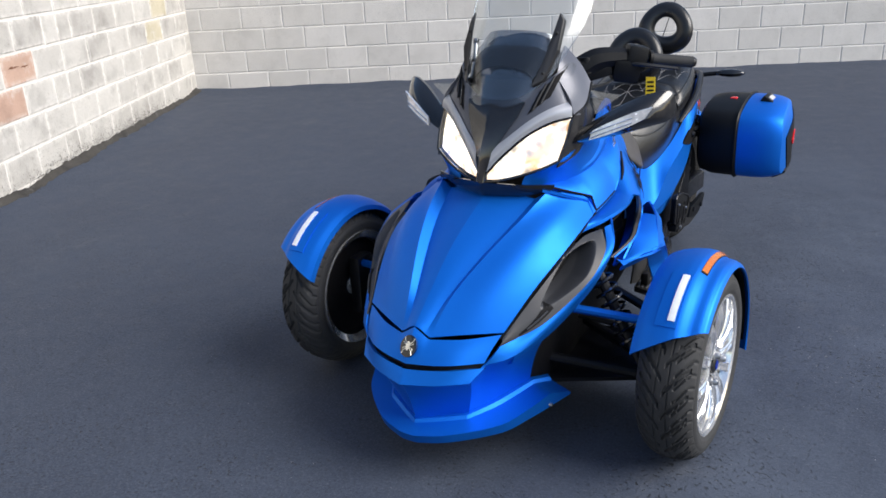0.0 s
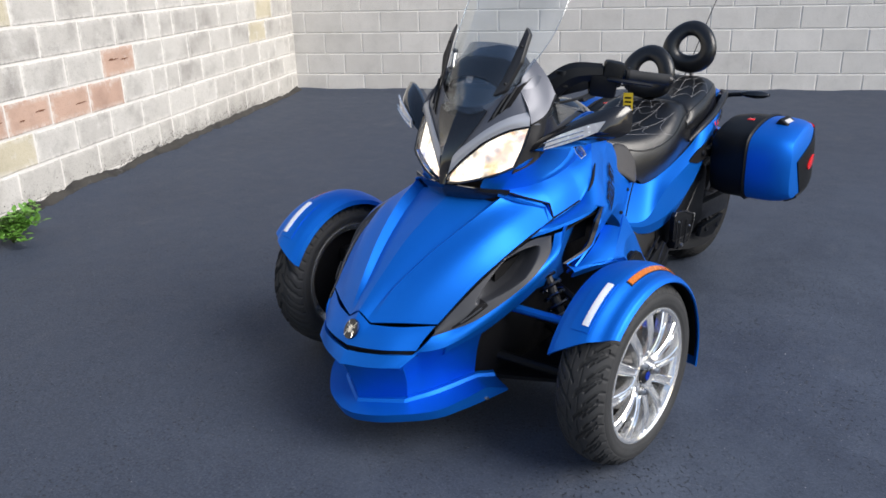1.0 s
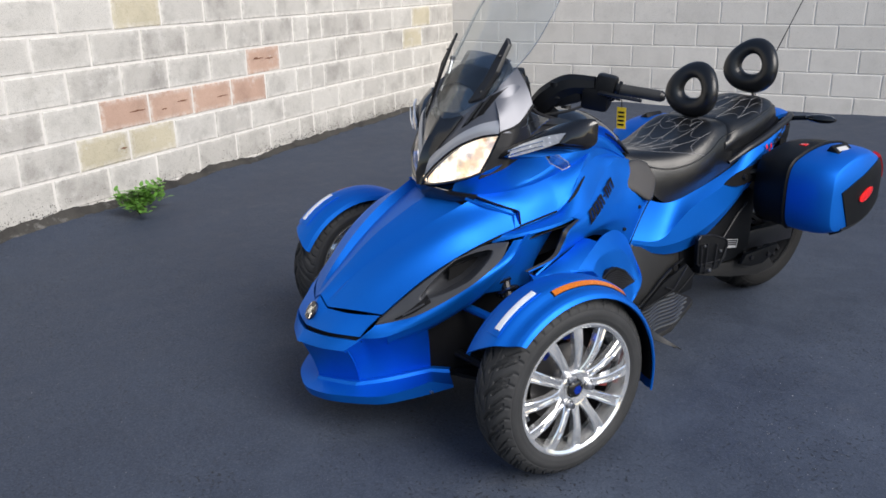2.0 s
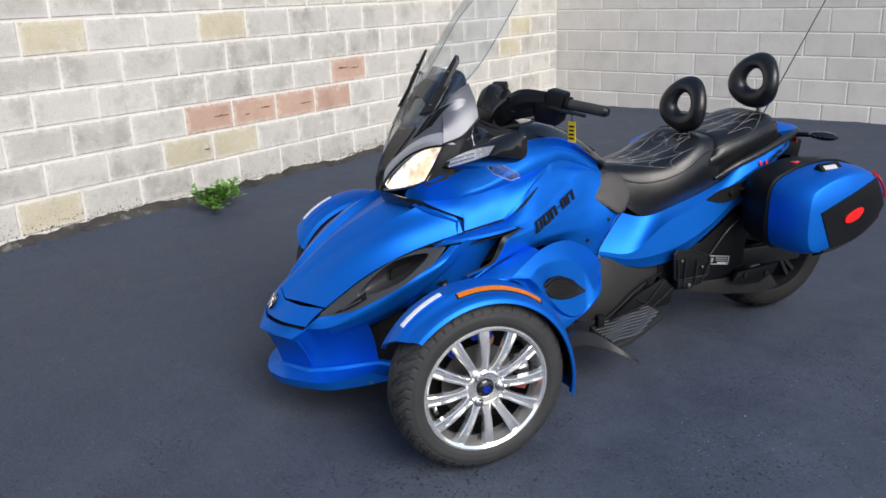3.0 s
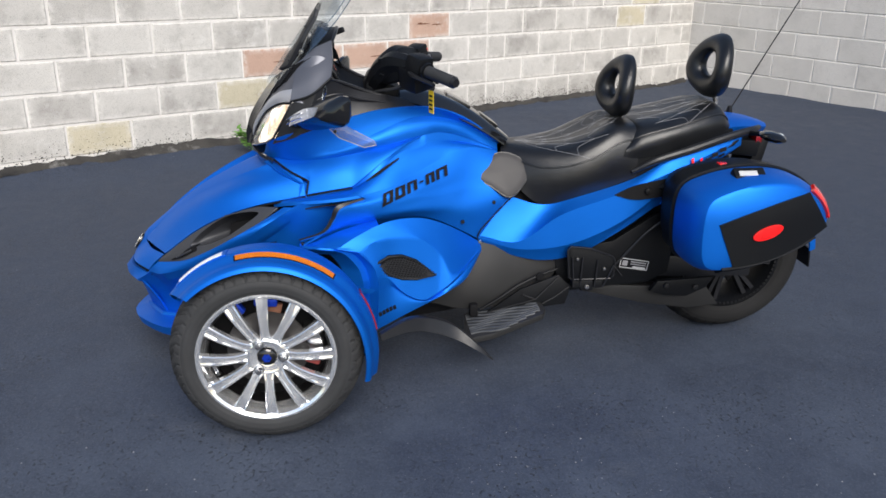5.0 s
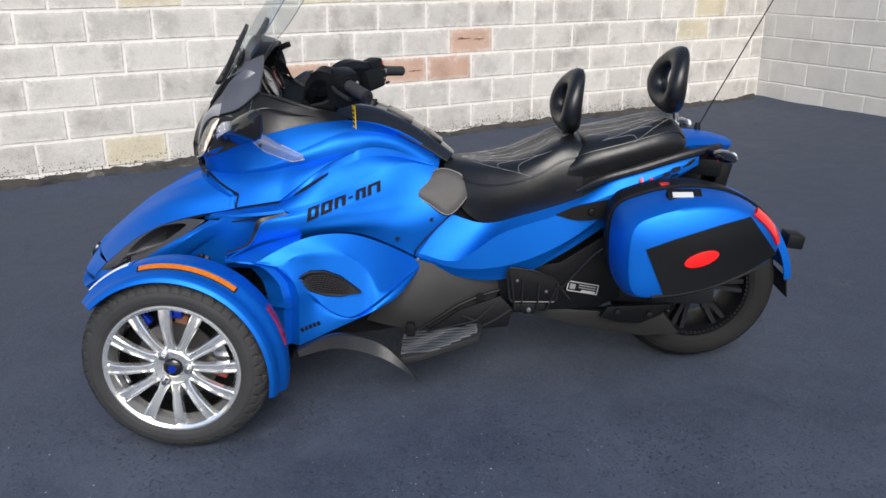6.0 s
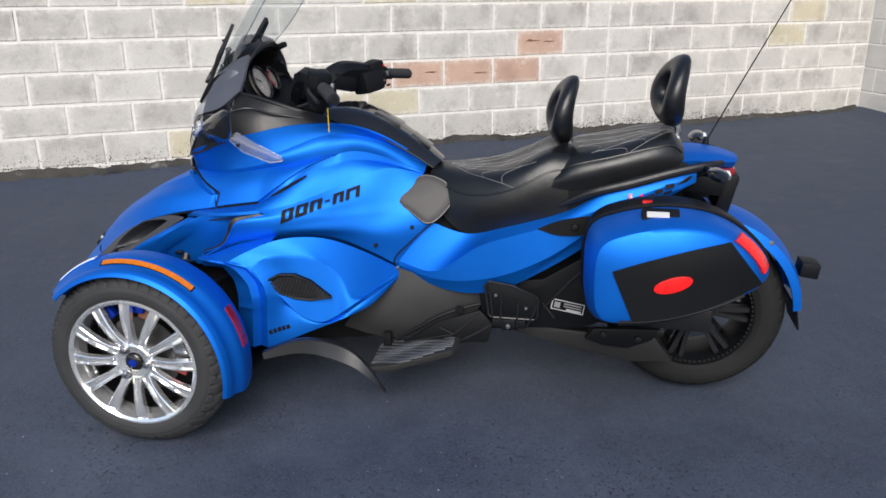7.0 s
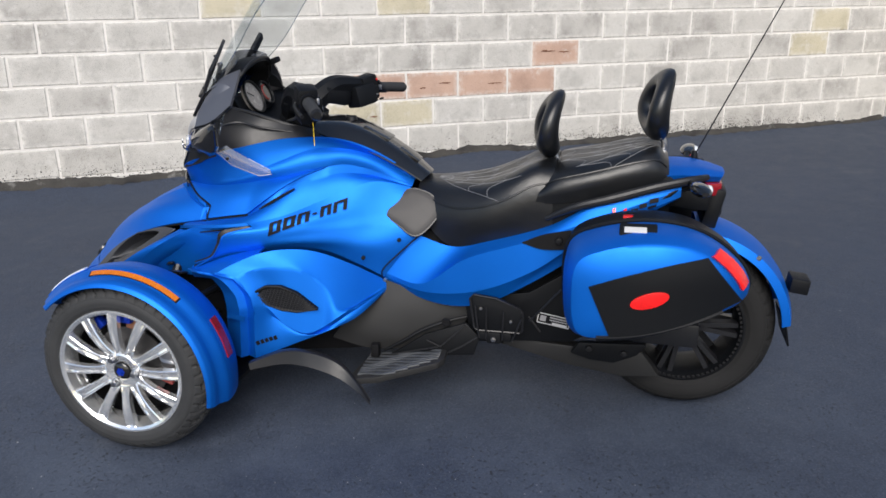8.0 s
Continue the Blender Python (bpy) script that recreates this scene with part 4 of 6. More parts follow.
def rear_wheel():
    c = (0, 1.735, 0.298)
    rim = lathe([(.200, .09), (.203, .10), (.195, .102), (.182, .085), (.175, .04), (.175, -.04), (.182, -.085), (.195, -.102), (.203, -.1), (.19, 0)], (0, 0, 0), 80, closed=True)
    rim = part("rear_wheel", turned(rim, 0, c), BLACK_PLASTIC, trike, "black alloy rear wheel")
    t = part("tyre", tyre_mesh(.307, .225, .203, 20, 240, 26), DARK_RUBBER, rim, "wide dark rear tyre")
    t.location = c
    for k in range(7):
        for d in (-6, 6):
            bm = loft([[(x, y, r) for x, y in ((.050, -.011), (.082, -.008), (.082, .008), (.050, .011))] for r in (.03, .19)])
            part("spoke", turned(bm, radians(360 / 7 * k + d + 10), c), SATIN_BLACK, rim)
            bm = loft([[(-x, y, r) for x, y in ((.050, -.011), (.082, -.008), (.082, .008), (.050, .011))] for r in (.03, .19)])
            part("spoke", turned(bm, radians(360 / 7 * k + d + 10), c), SATIN_BLACK, rim)
    part("hub", turned(lathe([(0, .10), (.04, .10), (.05, .08), (.05, -.08), (.04, -.10), (0, -.10)], (0, 0, 0), 32), 0, c), DARK_METAL, rim)
    ring = bmesh.new()
    for k in range(72):
        a = 2 * math.pi * k / 72
        box((.103, .188 * math.cos(a), .188 * math.sin(a)), (.004, .007, .009), (math.degrees(a), 0, 0), 0, ring)
    part("pulley_teeth", turned(ring, 0, c), DARK_METAL, rim, smooth=0)
    arch = []
    for a in np.radians(np.linspace(88, 6, 26)):
        r = .345 + .012 * math.sin(a)
        arch.append([(x, 1.74 + (r - d) * math.cos(a), .30 + (r - d) * math.sin(a)) for x, d in ((-.128, .04), (-.118, .012), (-.06, 0), (0, -.003), (.06, 0), (.118, .012), (.128, .04))])
    fender = part("rear_fender", sheet(np.array(arch), .005, (0, 1, 1)), BLUE, trike, "satin blue rear wheel hugger fender")
    flap = prism([(-.10, 2.058, .33), (.10, 2.058, .33), (.08, 2.078, .245), (-.08, 2.078, .245)], (0, .006, .001))
    part("mud_flap", flap, BLACK_PLASTIC, fender)
    part("plate_lamp_box", box((.02, 2.098, .452), (.085, .062, .052), (-8, 0, 0), .008), BLACK_PLASTIC, fender, "black lamp box on the fender tip")
    part("fender_bolt", lathe([(0, .004), (.008, .003), (.009, 0)], (.119, 1.95, .565), 12), STEEL, fender)


rear_wheel()


# ---- cowl, headlamps, screen, wings ----
def cowl():
    lamp_top = [(.016, -.070, .804), (.055, -.048, .850), (.115, -.008, .908), (.175, .040, .944), (.226, .082, .957)]
    lamp_low = [(.010, -.078, .776), (.055, -.069, .782), (.110, -.046, .796), (.170, -.012, .816), (.214, .014, .838)]
    mid = [(.013, -.080, .790), (.056, -.066, .815), (.115, -.036, .850), (.177, .008, .880), (.224, .048, .897)]
    lens = net([lamp_top, mid, lamp_low], 22, 12)
    bowl = lens + np.array((-.004, .022, 0))
    for g, side in ((lens, 1), (flip(lens), -1)):
        lamp = part("headlamp", sheet(bowl if side > 0 else flip(bowl), .004, (side * .4, -1, 0)), LAMP_LIT, trike, "lit clear headlamp")
        part("lens", sheet(g, .002, (side * .4, -1, 0)), LENS_GLASS, lamp)
        edge = [lens[i, 0] for i in range(22)] + [lens[21, j] for j in range(1, 12)] + [lens[i, 11] for i in range(20, -1, -1)] + [lens[0, j] for j in range(10, -1, -1)]
        edge = [(side * p[0], p[1], p[2]) for p in edge]
        part("bezel", tube(edge, .0045, 6, smooth=False), GLOSS_BLACK, lamp)
    upper = [
        [(0, -.078, .808), (.016, -.072, .808), (.056, -.050, .856), (.116, -.010, .914), (.176, .038, .950), (.229, .080, .963), (.240, .150, .955)],
        [(0, -.060, .872), (.026, -.050, .872), (.066, -.028, .905), (.120, .008, .952), (.172, .050, .985), (.216, .102, 1.000), (.228, .170, .995)],
        [(0, -.022, .942), (.040, -.014, .945), (.080, .006, .965), (.128, .040, 1.005), (.174, .086, 1.036), (.200, .140, 1.055), (.208, .200, 1.040)],
        [(0, .022, 1.005), (.05, .030, 1.008), (.09, .046, 1.024), (.137, .078, 1.057), (.174, .122, 1.093), (.185, .175, 1.105), (.186, .215, 1.085)]]
    low, high = np.array(upper[0][1:6]), np.array(upper[1][1:6])
    brow = [low + np.array((0, -.004, -.001)), low * .5 + high * .5 + np.array((.004, -.009, .004)), high + np.array((0, -.005, .003))]
    panel("lamp_brow", brow, SATIN_GREY, trike, (.4, -1, .3), 20, 7, .004, "satin grey brow over the headlamp")
    part("upper_cowl", sheet(whole(upper, 26, 18), .006, OUT_FRONT), COWL_GREY, trike, "satin graphite upper fairing above the headlamps")
    half = net(upper, 40, 30)

    def on_cowl(x, v, lift):
        """A point of the upper fairing at x, v from the lamps (0) to the screen (1), raised by lift."""
        row = half[:, min(29, int(v * 29 + .5))]
        return np.array((x, np.interp(x, row[:, 0], row[:, 1]) - lift, np.interp(x, row[:, 0], row[:, 2]) + .6 * lift))
    mask = []
    for v in np.linspace(0, 1, 30):
        wide = float(np.interp(v, (0, .30, .62, .82, 1), (.013, .036, .084, .098, .070)))
        mask.append([on_cowl(wide * k, v, .0055 + .016 * (1 - k) ** 1.5 * (1 - .7 * v)) for k in np.linspace(0, 1, 12)])
    mask.insert(0, [np.array((.014 * k, -.100 + .012 * k, .776)) for k in np.linspace(0, 1, 12)])
    mask = np.array(mask).transpose(1, 0, 2)
    part("nose_mask", sheet(np.concatenate([flip(mask)[:-1], mask]), .004, OUT_FRONT), GLOSS_BLACK, trike, "gloss black centre mask")
    slot = np.array([[on_cowl(.112 + .020 * v + .052 * k, .50 + .36 * v + .10 * k, .003) for v in np.linspace(0, 1, 8)] for k in np.linspace(0, 1, 8)])
    both("cowl_slot", slot, (.4, -1, .3), DUCT, "black slotted vent", thick=.003)
    for k in (.28, .62):
        pair("vent_fin", tube([on_cowl(.112 + .020 * v + .052 * k, .50 + .36 * v + .10 * k, .006) for v in (0, .5, 1)], .0035, 6, 6), SATIN_BLACK, trike)
    mouth = [
        [(0, -.088, .775), (.05, -.074, .773), (.12, -.045, .768), (.205, .008, .765)],
        [(0, -.075, .735), (.05, -.062, .738), (.12, -.040, .745), (.200, .004, .752)],
        [(0, -.040, .708), (.05, -.036, .712), (.12, -.025, .728), (.190, .000, .744)]]
    part("mouth_lip", sheet(whole(mouth, 18, 8), .005, OUT_FRONT), GLOSS_BLACK, trike, "gloss black lip under the headlamps")
    # black cowl side, its upper ledge, the pocket behind it, and the satin blade above the lamp
    ledge = [(.230, .085, .960), (.238, .150, .984), (.222, .206, 1.034), (.154, .300, .990), (.118, .470, .945)]
    foot = [(.212, .010, .818), (.238, .078, .842), (.242, .130, .864), (.205, .290, .904), (.150, .510, .923)]
    mid = [tuple(np.array(a) * .5 + np.array(b) * .5 + np.array(c)) for a, b, c in zip(ledge, foot, ((.004, 0, 0), (.003, 0, 0), (.002, 0, -.004), (.006, 0, -.006), (.004, 0, -.002)))]
    panel("cowl_side", [foot, mid, ledge], SATIN_BLACK, trike, OUT_L, 30, 10, .005)
    pair("cowl_ledge", tube([(.222, .206, 1.036), (.186, .250, 1.016), (.152, .305, .990), (.132, .380, .964), (.118, .455, .946)], [.003, .006, .007, .006, .003], 6, 24), SATIN_BLACK, trike)
    pair("cowl_rib", tube([(.236, .150, .965), (.222, .230, .985), (.186, .300, .962), (.150, .400, .942)], [.002, .004, .004, .002], 6, 20), SATIN_BLACK, trike)
    panel("dash_pocket", [
        [(.220, .206, 1.032), (.185, .248, 1.012), (.152, .303, .988), (.118, .460, .944)],
        [(.168, .190, 1.030), (.142, .225, .998), (.112, .285, .965), (.090, .440, .938)],
        [(.100, .185, .995), (.085, .215, .968), (.055, .275, .945), (.045, .400, .935)],
        [(.0, .185, .985), (.0, .215, .958), (.0, .275, .940), (.0, .400, .930)]], BLACK_PLASTIC, trike, (-.3, .3, 1), 18, 12, .005)
    panel("cowl_blade", [
        [(.234, .078, .966), (.243, .148, .990), (.230, .214, 1.042)],
        [(.216, .088, 1.012), (.212, .156, 1.050), (.194, .220, 1.094)],
        [(.166, .104, 1.072), (.156, .155, 1.122), (.142, .218, 1.150)]], COWL_GREY, trike, OUT_L, 14, 8, .010, "satin graphite fairing blade")
    pair("blade_edge", tube([(.232, .078, .964), (.243, .148, .987), (.231, .216, 1.040)], .004, 6, 14), BLACK_PLASTIC, trike)
    # instrument binnacle
    hood = []
    for y, rx, rz, back in ((.075, .100, .050, 0), (.105, .130, .090, 0), (.135, .148, .114, .005), (.165, .156, .124, .02), (.185, .158, .126, .045), (.188, .148, .112, .05)):
        hood.append([(rx * math.cos(a), y + back * max(0, math.sin(a)), 1.052 + rz * max(0, math.sin(a)) ** .8) for a in np.linspace(math.pi, 0, 26)])
    pod = part("gauge_hood", sheet(np.array(hood), .006, (0, 0, 1)), BLACK_PLASTIC, trike, "black instrument hood behind the screen", smooth=28)
    for sx, r, m in ((.036, .056, DIAL), (-.068, .040, GLOSS_BLACK)):
        def face(k, a, lift):
            return (sx + r * k * math.cos(a), .212 - .42 * r * k * math.sin(a) + lift * .9, 1.042 + r * k * .9 * math.sin(a) + lift * .42)
        part("gauge_face", prism([face(1, a, 0) for a in np.linspace(0, 6.283, 28, endpoint=False)], (0, -.012, -.005)), m, pod, "grey instrument dial" if sx > 0 else "dark instrument dial")
        part("dial_rim", tube([face(1.05, a, .002) for a in np.linspace(0, 6.283, 30)], .005, 6, smooth=False), BLACK_PLASTIC, pod)
        if sx < 0:
            part("red_scale", tube([face(.7, a, .003) for a in np.linspace(-1.2, 1.6, 9)], .004, 6), CALIPER_RED, pod)
        else:
            part("dial_needle", tube([face(.1, .5, .004), face(.8, .5, .004)], .0015, 5, 3), INK, pod)
    part("inner_pod", prism([(-.15, .190, 1.055), (.15, .190, 1.055), (.13, .215, .985), (-.13, .215, .985)], (0, -.03, -.01), bevel=.006), BLACK_PLASTIC, pod)
    part("inner_cheek", sheet(net([[(-.150, .195, 1.055), (-.170, .235, 1.040), (-.180, .250, 1.000)], [(-.130, .190, 1.110), (-.150, .225, 1.085), (-.178, .240, 1.040)]], 10, 5), .006, (1, .5, .5)), BLACK_PLASTIC, pod)
    part("hood_knob", box((-.108, .232, 1.150), (.024, .06, .020), (20, 0, -20), .006), BLACK_PLASTIC, pod)
    part("hood_lip", tube([(.150, .190, 1.075), (.125, .212, 1.128), (.070, .230, 1.165), (0, .236, 1.176), (-.070, .230, 1.165), (-.125, .212, 1.128), (-.150, .190, 1.075)], .006, 6, 30), SATIN_BLACK, pod)


def screen():
    clear = [
        [(0, -.012, 1.005), (.045, -.010, .995), (.085, .020, 1.005), (.125, .065, 1.030)],
        [(0, .060, 1.105), (.070, .068, 1.105), (.125, .100, 1.110), (.165, .150, 1.120)],
        [(0, .140, 1.210), (.085, .150, 1.210), (.150, .185, 1.215), (.198, .240, 1.220)],
        [(0, .225, 1.330), (.085, .235, 1.330), (.155, .270, 1.335), (.205, .325, 1.340)],
        [(0, .310, 1.450), (.080, .320, 1.448), (.140, .350, 1.440), (.180, .395, 1.425)]]
    g = whole(clear, 16, 20)
    pane = part("windscreen", sheet(g, .003, OUT_FRONT), SCREEN, trike, "clear tall touring windscreen")
    pane.visible_shadow = False
    smoke = [
        [(0, .022, 1.000), (.06, .030, 1.000), (.105, .055, 1.015), (.135, .090, 1.040)],
        [(0, .085, 1.095), (.06, .092, 1.095), (.110, .118, 1.100), (.145, .150, 1.110)],
        [(0, .155, 1.200), (.05, .160, 1.198), (.095, .180, 1.190), (.125, .205, 1.175)]]
    part("smoked_screen", sheet(whole(smoke, 12, 12), .004, OUT_FRONT), SMOKE, trike, "smoked short inner screen").visible_shadow = False
    rim = [g[i, j] for i, j in [(0, j) for j in range(20)] + [(i, 19) for i in range(1, 31)] + [(30, j) for j in range(18, -1, -1)]]
    part("screen_edge", tube(rim, .002, 5, smooth=False), CLEAR_WING, pane)
    blade = [(.112, .050, 1.052), (.136, .082, 1.066), (.163, .128, 1.150), (.160, .180, 1.232), (.146, .184, 1.252), (.140, .150, 1.200), (.128, .102, 1.120)]
    for arm, s in zip(pair("screen_arm", prism([(x, y - .014, z) for x, y, z in blade], (.004, .012, -.006), bevel=.002), SATIN_BLACK, trike, "black screen mounting arm"), (1, -1)):
        for p in ((.134, .074, 1.085), (.151, .137, 1.195)):
            part("screw", lathe([(0, -.004), (.004, -.0035), (.005, .004)], (s * p[0], p[1], p[2]), 10, axis="y"), DARK_METAL, arm)
        for p in ((.128, .118, 1.110), (.136, .146, 1.165)):
            part("bolt", lathe([(0, .010), (.007, .009), (.009, -.004)], (s * p[0], p[1], p[2]), 12), STEEL, arm)
    pair("screen_bracket", tube([(.12, .085, 1.06), (.125, .115, 1.10), (.135, .145, 1.16)], .007, 8, 8), STEEL, trike)


def wings():
    """Mirror housings that double as turn signals, with clear deflectors below."""
    rings, rear = [], []
    stations = [(.228, .100, .890, .018, .034), (.280, .130, .910, .034, .056), (.345, .168, .938, .046, .070), (.410, .206, .960, .050, .070), (.452, .234, .968, .046, .052), (.470, .250, .968, .034, .030)]
    for x, y, z, h, d in curve(stations, 12):
        sec = [(-1.0, -.10), (-.75, .35), (-.25, .72), (.45, 1.0), (.72, .92), (.82, .70), (.80, -.55), (.66, -.90), (.30, -1.0), (-.40, -.66), (-.80, -.35)]
        rings.append([(x + .3 * d * a, y + d * a * .95, z + h * b + .012 * a) for a, b in sec])
        rear.append([(x + .3 * d * .83, y + d * .83 * .95 + .001, z + h * b + .010) for b in (.60, 0, -.50)])
    for wing, s in zip(pair("mirror_housing", loft(rings), GLOSS_BLACK, trike, "black mirror housing with a turn signal", smooth=30), (1, -1)):
        strip = net([[(.292, .080, .922), (.335, .100, .946), (.395, .134, .972), (.442, .172, .984)], [(.284, .074, .894), (.332, .092, .910), (.390, .128, .934), (.424, .160, .952)]], 14, 4)
        part("signal_lens", sheet(strip if s > 0 else flip(strip), .006, (s * .5, -1, 0)), SILVER_LENS, wing, "clear turn signal strip")
        for up in (.000, .014):
            bar = curve([(.290, .068, .902 + up), (.335, .086, .921 + up), (.398, .122, .945 + up)], 10)
            part("signal_bar", tube([(s * p[0], p[1], p[2]) for p in bar], .0025, 6, smooth=False), CHROME, wing)
        face = np.array(rear[3:10])
        part("mirror_glass", sheet(face if s > 0 else flip(face), .003, (0, 1, 0)), GLOSS_BLACK, wing, "dark mirror glass")
        plate = prism([(s * (x + .012), y + .004, z + .006) for x, y, z in ((.300, .184, .897), (.285, .218, .912), (.262, .280, .866), (.245, .345, .826), (.247, .352, .812), (.256, .311, .807), (.285, .230, .848))], (s * .004, 0, .004), bevel=.001)
        part("wind_deflector", plate, CLEAR_WING, wing, "clear plastic wind deflector").visible_shadow = False
        rim = [(s * (x + .014), y + .004, z + .008) for x, y, z in ((.262, .280, .866), (.245, .345, .826), (.247, .352, .812), (.256, .311, .807), (.285, .230, .848), (.300, .184, .897))]
        part("deflector_edge", tube(rim, .0018, 5, smooth=False), SILVER_LENS, wing)
        part("deflector_screw", lathe([(0, .008), (.005, .007), (.006, 0)], (s * .300, .222, .878), 10), DARK_METAL, wing)
        fin = prism([(s * x, y, z) for x, y, z in ((.236, .196, 1.021), (.290, .202, 1.012), (.338, .200, 1.011), (.300, .192, .982), (.262, .184, .950), (.238, .186, .985))], (0, -.004, 0))
        part("upper_deflector", fin, CLEAR_WING, wing).visible_shadow = False


def handlebar():
    bar = part("handlebar", tube([(-.33, .580, 1.028), (-.20, .480, 1.062), (-.115, .410, 1.052), (-.05, .375, 1.005), (0, .372, .998), (.05, .375, 1.005), (.115, .400, 1.060), (.20, .455, 1.088), (.33, .545, 1.064)], .017, 14, 60), SATIN_BLACK, trike, "black handlebar")
    for s in (1, -1):
        def at(p):
            return (s * p[0], p[1] + (.040 if s < 0 else 0) * min(1, p[0] / .3), p[2] - (.036 if s < 0 else 0) * min(1, p[0] / .3))
        a, b = np.array((.310, .522, 1.070)), np.array((.430, .594, 1.053))
        grip = tube([at(a + (b - a) * t) for t in np.linspace(0, 1, 26)], [.0185 + .0012 * (k % 2) for k in range(26)], 14, 26, smooth=False)
        part("grip", grip, RUBBER, bar, "ribbed black rubber grip")
        e = b + (b - a) / np.linalg.norm(b - a) * .012
        part("bar_end", tube([at(b), at(e)], [.019, .013], 14, 4, smooth=False), DARK_METAL, bar)
        part("switch_housing", box(at((.268, .500, 1.078)), (.070, .066, .078), (0, 12, s * 35), .014), BLACK_PLASTIC, bar)
        part("switch_pod", box(at((.255, .515, 1.052)), (.066, .055, .052), (0, 0, s * 35), .012), BLACK_PLASTIC, bar)
        part("button", box(at((.270, .525, 1.095)), (.02, .012, .012), (0, 0, s * 35), .003), GREY_PLASTIC, bar)
        part("fairing_arm", tube([at((.06, .36, .98)), at((.10, .385, 1.03)), at((.16, .425, 1.075)), at((.24, .48, 1.08))], [.036, .044, .040, .030], 8, 18), BLACK_PLASTIC, bar, smooth=25)
        part("bar_shell", box(at((.150, .428, 1.040)), (.12, .060, .062), (0, -14, s * 32), .018), BLACK_PLASTIC, bar)
        part("switch_block", box(at((.235, .492, 1.040)), (.095, .085, .080), (10, 8, s * 34), .016), BLACK_PLASTIC, bar)
        for k in range(3):
            part("button", box(at((.232 + .020 * k, .532 + .012 * k, 1.060 - .016 * k)), (.016, .010, .007), (0, 12, s * 34), .002), STEEL if k == 1 else GREY_PLASTIC, bar)
        part("grip_flange", tube([at((.306, .519, 1.071)), at((.314, .525, 1.069))], .027, 16, 3, smooth=False), BLACK_PLASTIC, bar)
        part("lever", tube([at((.24, .465, 1.062)), at((.31, .478, 1.056)), at((.40, .535, 1.040))], [.009, .007, .006], 8, 12), DARK_METAL, bar)
        part("switch_key", box(at((.285, .545, 1.070)), (.014, .010, .020), (0, 0, s * 35), .003), STEEL, bar)
    part("red_switch", box((-.269, .568, 1.068), (.022, .012, .008), (0, 0, -35), .002), RED_LENS, bar, "red stop switch")
    part("steering_cover", box((0, .385, .975), (.20, .12, .07), (-25, 0, 0), .022), BLACK_PLASTIC, bar)
    part("reservoir", lathe([(0, .035), (.024, .034), (.026, .028), (.026, -.02), (0, -.02)], (.135, .395, 1.055), 20, axis="z"), BLACK_PLASTIC, bar)
    for s in (1, -1):
        part("cable", tube([(s * .25, .49, 1.05), (s * .20, .43, 1.0), (s * .10, .36, .97), (s * .04, .33, .94)], .005, 6, 18), RUBBER, bar)


cowl()
screen()
wings()
handlebar()


# ---- tank top, seats, backrests ----
def console():
    rows = [
        [(0, .400, .970), (.07, .410, .964), (.128, .470, .940)],
        [(0, .535, .970), (.08, .535, .963), (.144, .535, .924)],
        [(0, .635, .936), (.07, .635, .928), (.122, .635, .886)],
        [(0, .745, .870), (.056, .745, .862), (.096, .745, .824)],
        [(0, .850, .784), (.04, .845, .782), (.070, .825, .765)]]
    c = part("tank_console", sheet(whole(rows, 12, 24), .006, OUT_UP), GLOSS_BLACK, trike, "gloss black tank console")
    part("ignition", lathe([(0, .014), (.018, .013), (.020, 0)], (0, .56, .962), 20, axis="z"), DARK_METAL, c)
    part("console_lid", box((0, .660, .922), (.085, .10, .010), (-28, 0, 0), .004), GLOSS_BLACK, c)
    part("console_lid", box((0, .775, .848), (.065, .08, .008), (-36, 0, 0), .003), GLOSS_BLACK, c)
    pair("console_trim", tube([(.143, .535, .923), (.119, .635, .886), (.093, .745, .824), (.071, .825, .767)], .0035, 6, 20), GLOSS_BLACK, trike)


def seat_grid(sections, nu=31, nv=40):
    """Sections from front to rear: y and, from the middle outwards, four points x, z of half the outline."""
    rows = []
    for y, *pts in sections:
        half = [(x, y + dy, z) for x, z, dy in pts]
        rows.append(curve([(-x, yy, z) for x, yy, z in half[::-1][:-1]] + half, nu))
    return np.array([curve(np.array(rows)[:, i], nv) for i in range(nu)])


DRIVER = seat_grid([
    (.815, (0, .768, .02), (.04, .766, .01), (.062, .752, 0), (.078, .725, 0), (.085, .700, 0)),
    (.870, (0, .766, .02), (.06, .764, .01), (.105, .742, 0), (.135, .690, 0), (.150, .625, 0)),
    (.950, (0, .764, 0), (.09, .764, 0), (.150, .736, 0), (.178, .660, 0), (.170, .566, 0)),
    (1.05, (0, .775, 0), (.11, .778, 0), (.178, .750, 0), (.205, .672, 0), (.185, .572, 0)),
    (1.14, (0, .806, 0), (.12, .812, 0), (.185, .786, 0), (.210, .700, 0), (.192, .600, 0)),
    (1.22, (0, .846, 0), (.11, .850, 0), (.170, .826, 0), (.200, .745, 0), (.195, .632, 0)),
    (1.29, (0, .850, 0), (.10, .850, 0), (.155, .832, 0), (.190, .765, 0), (.195, .665, 0))])
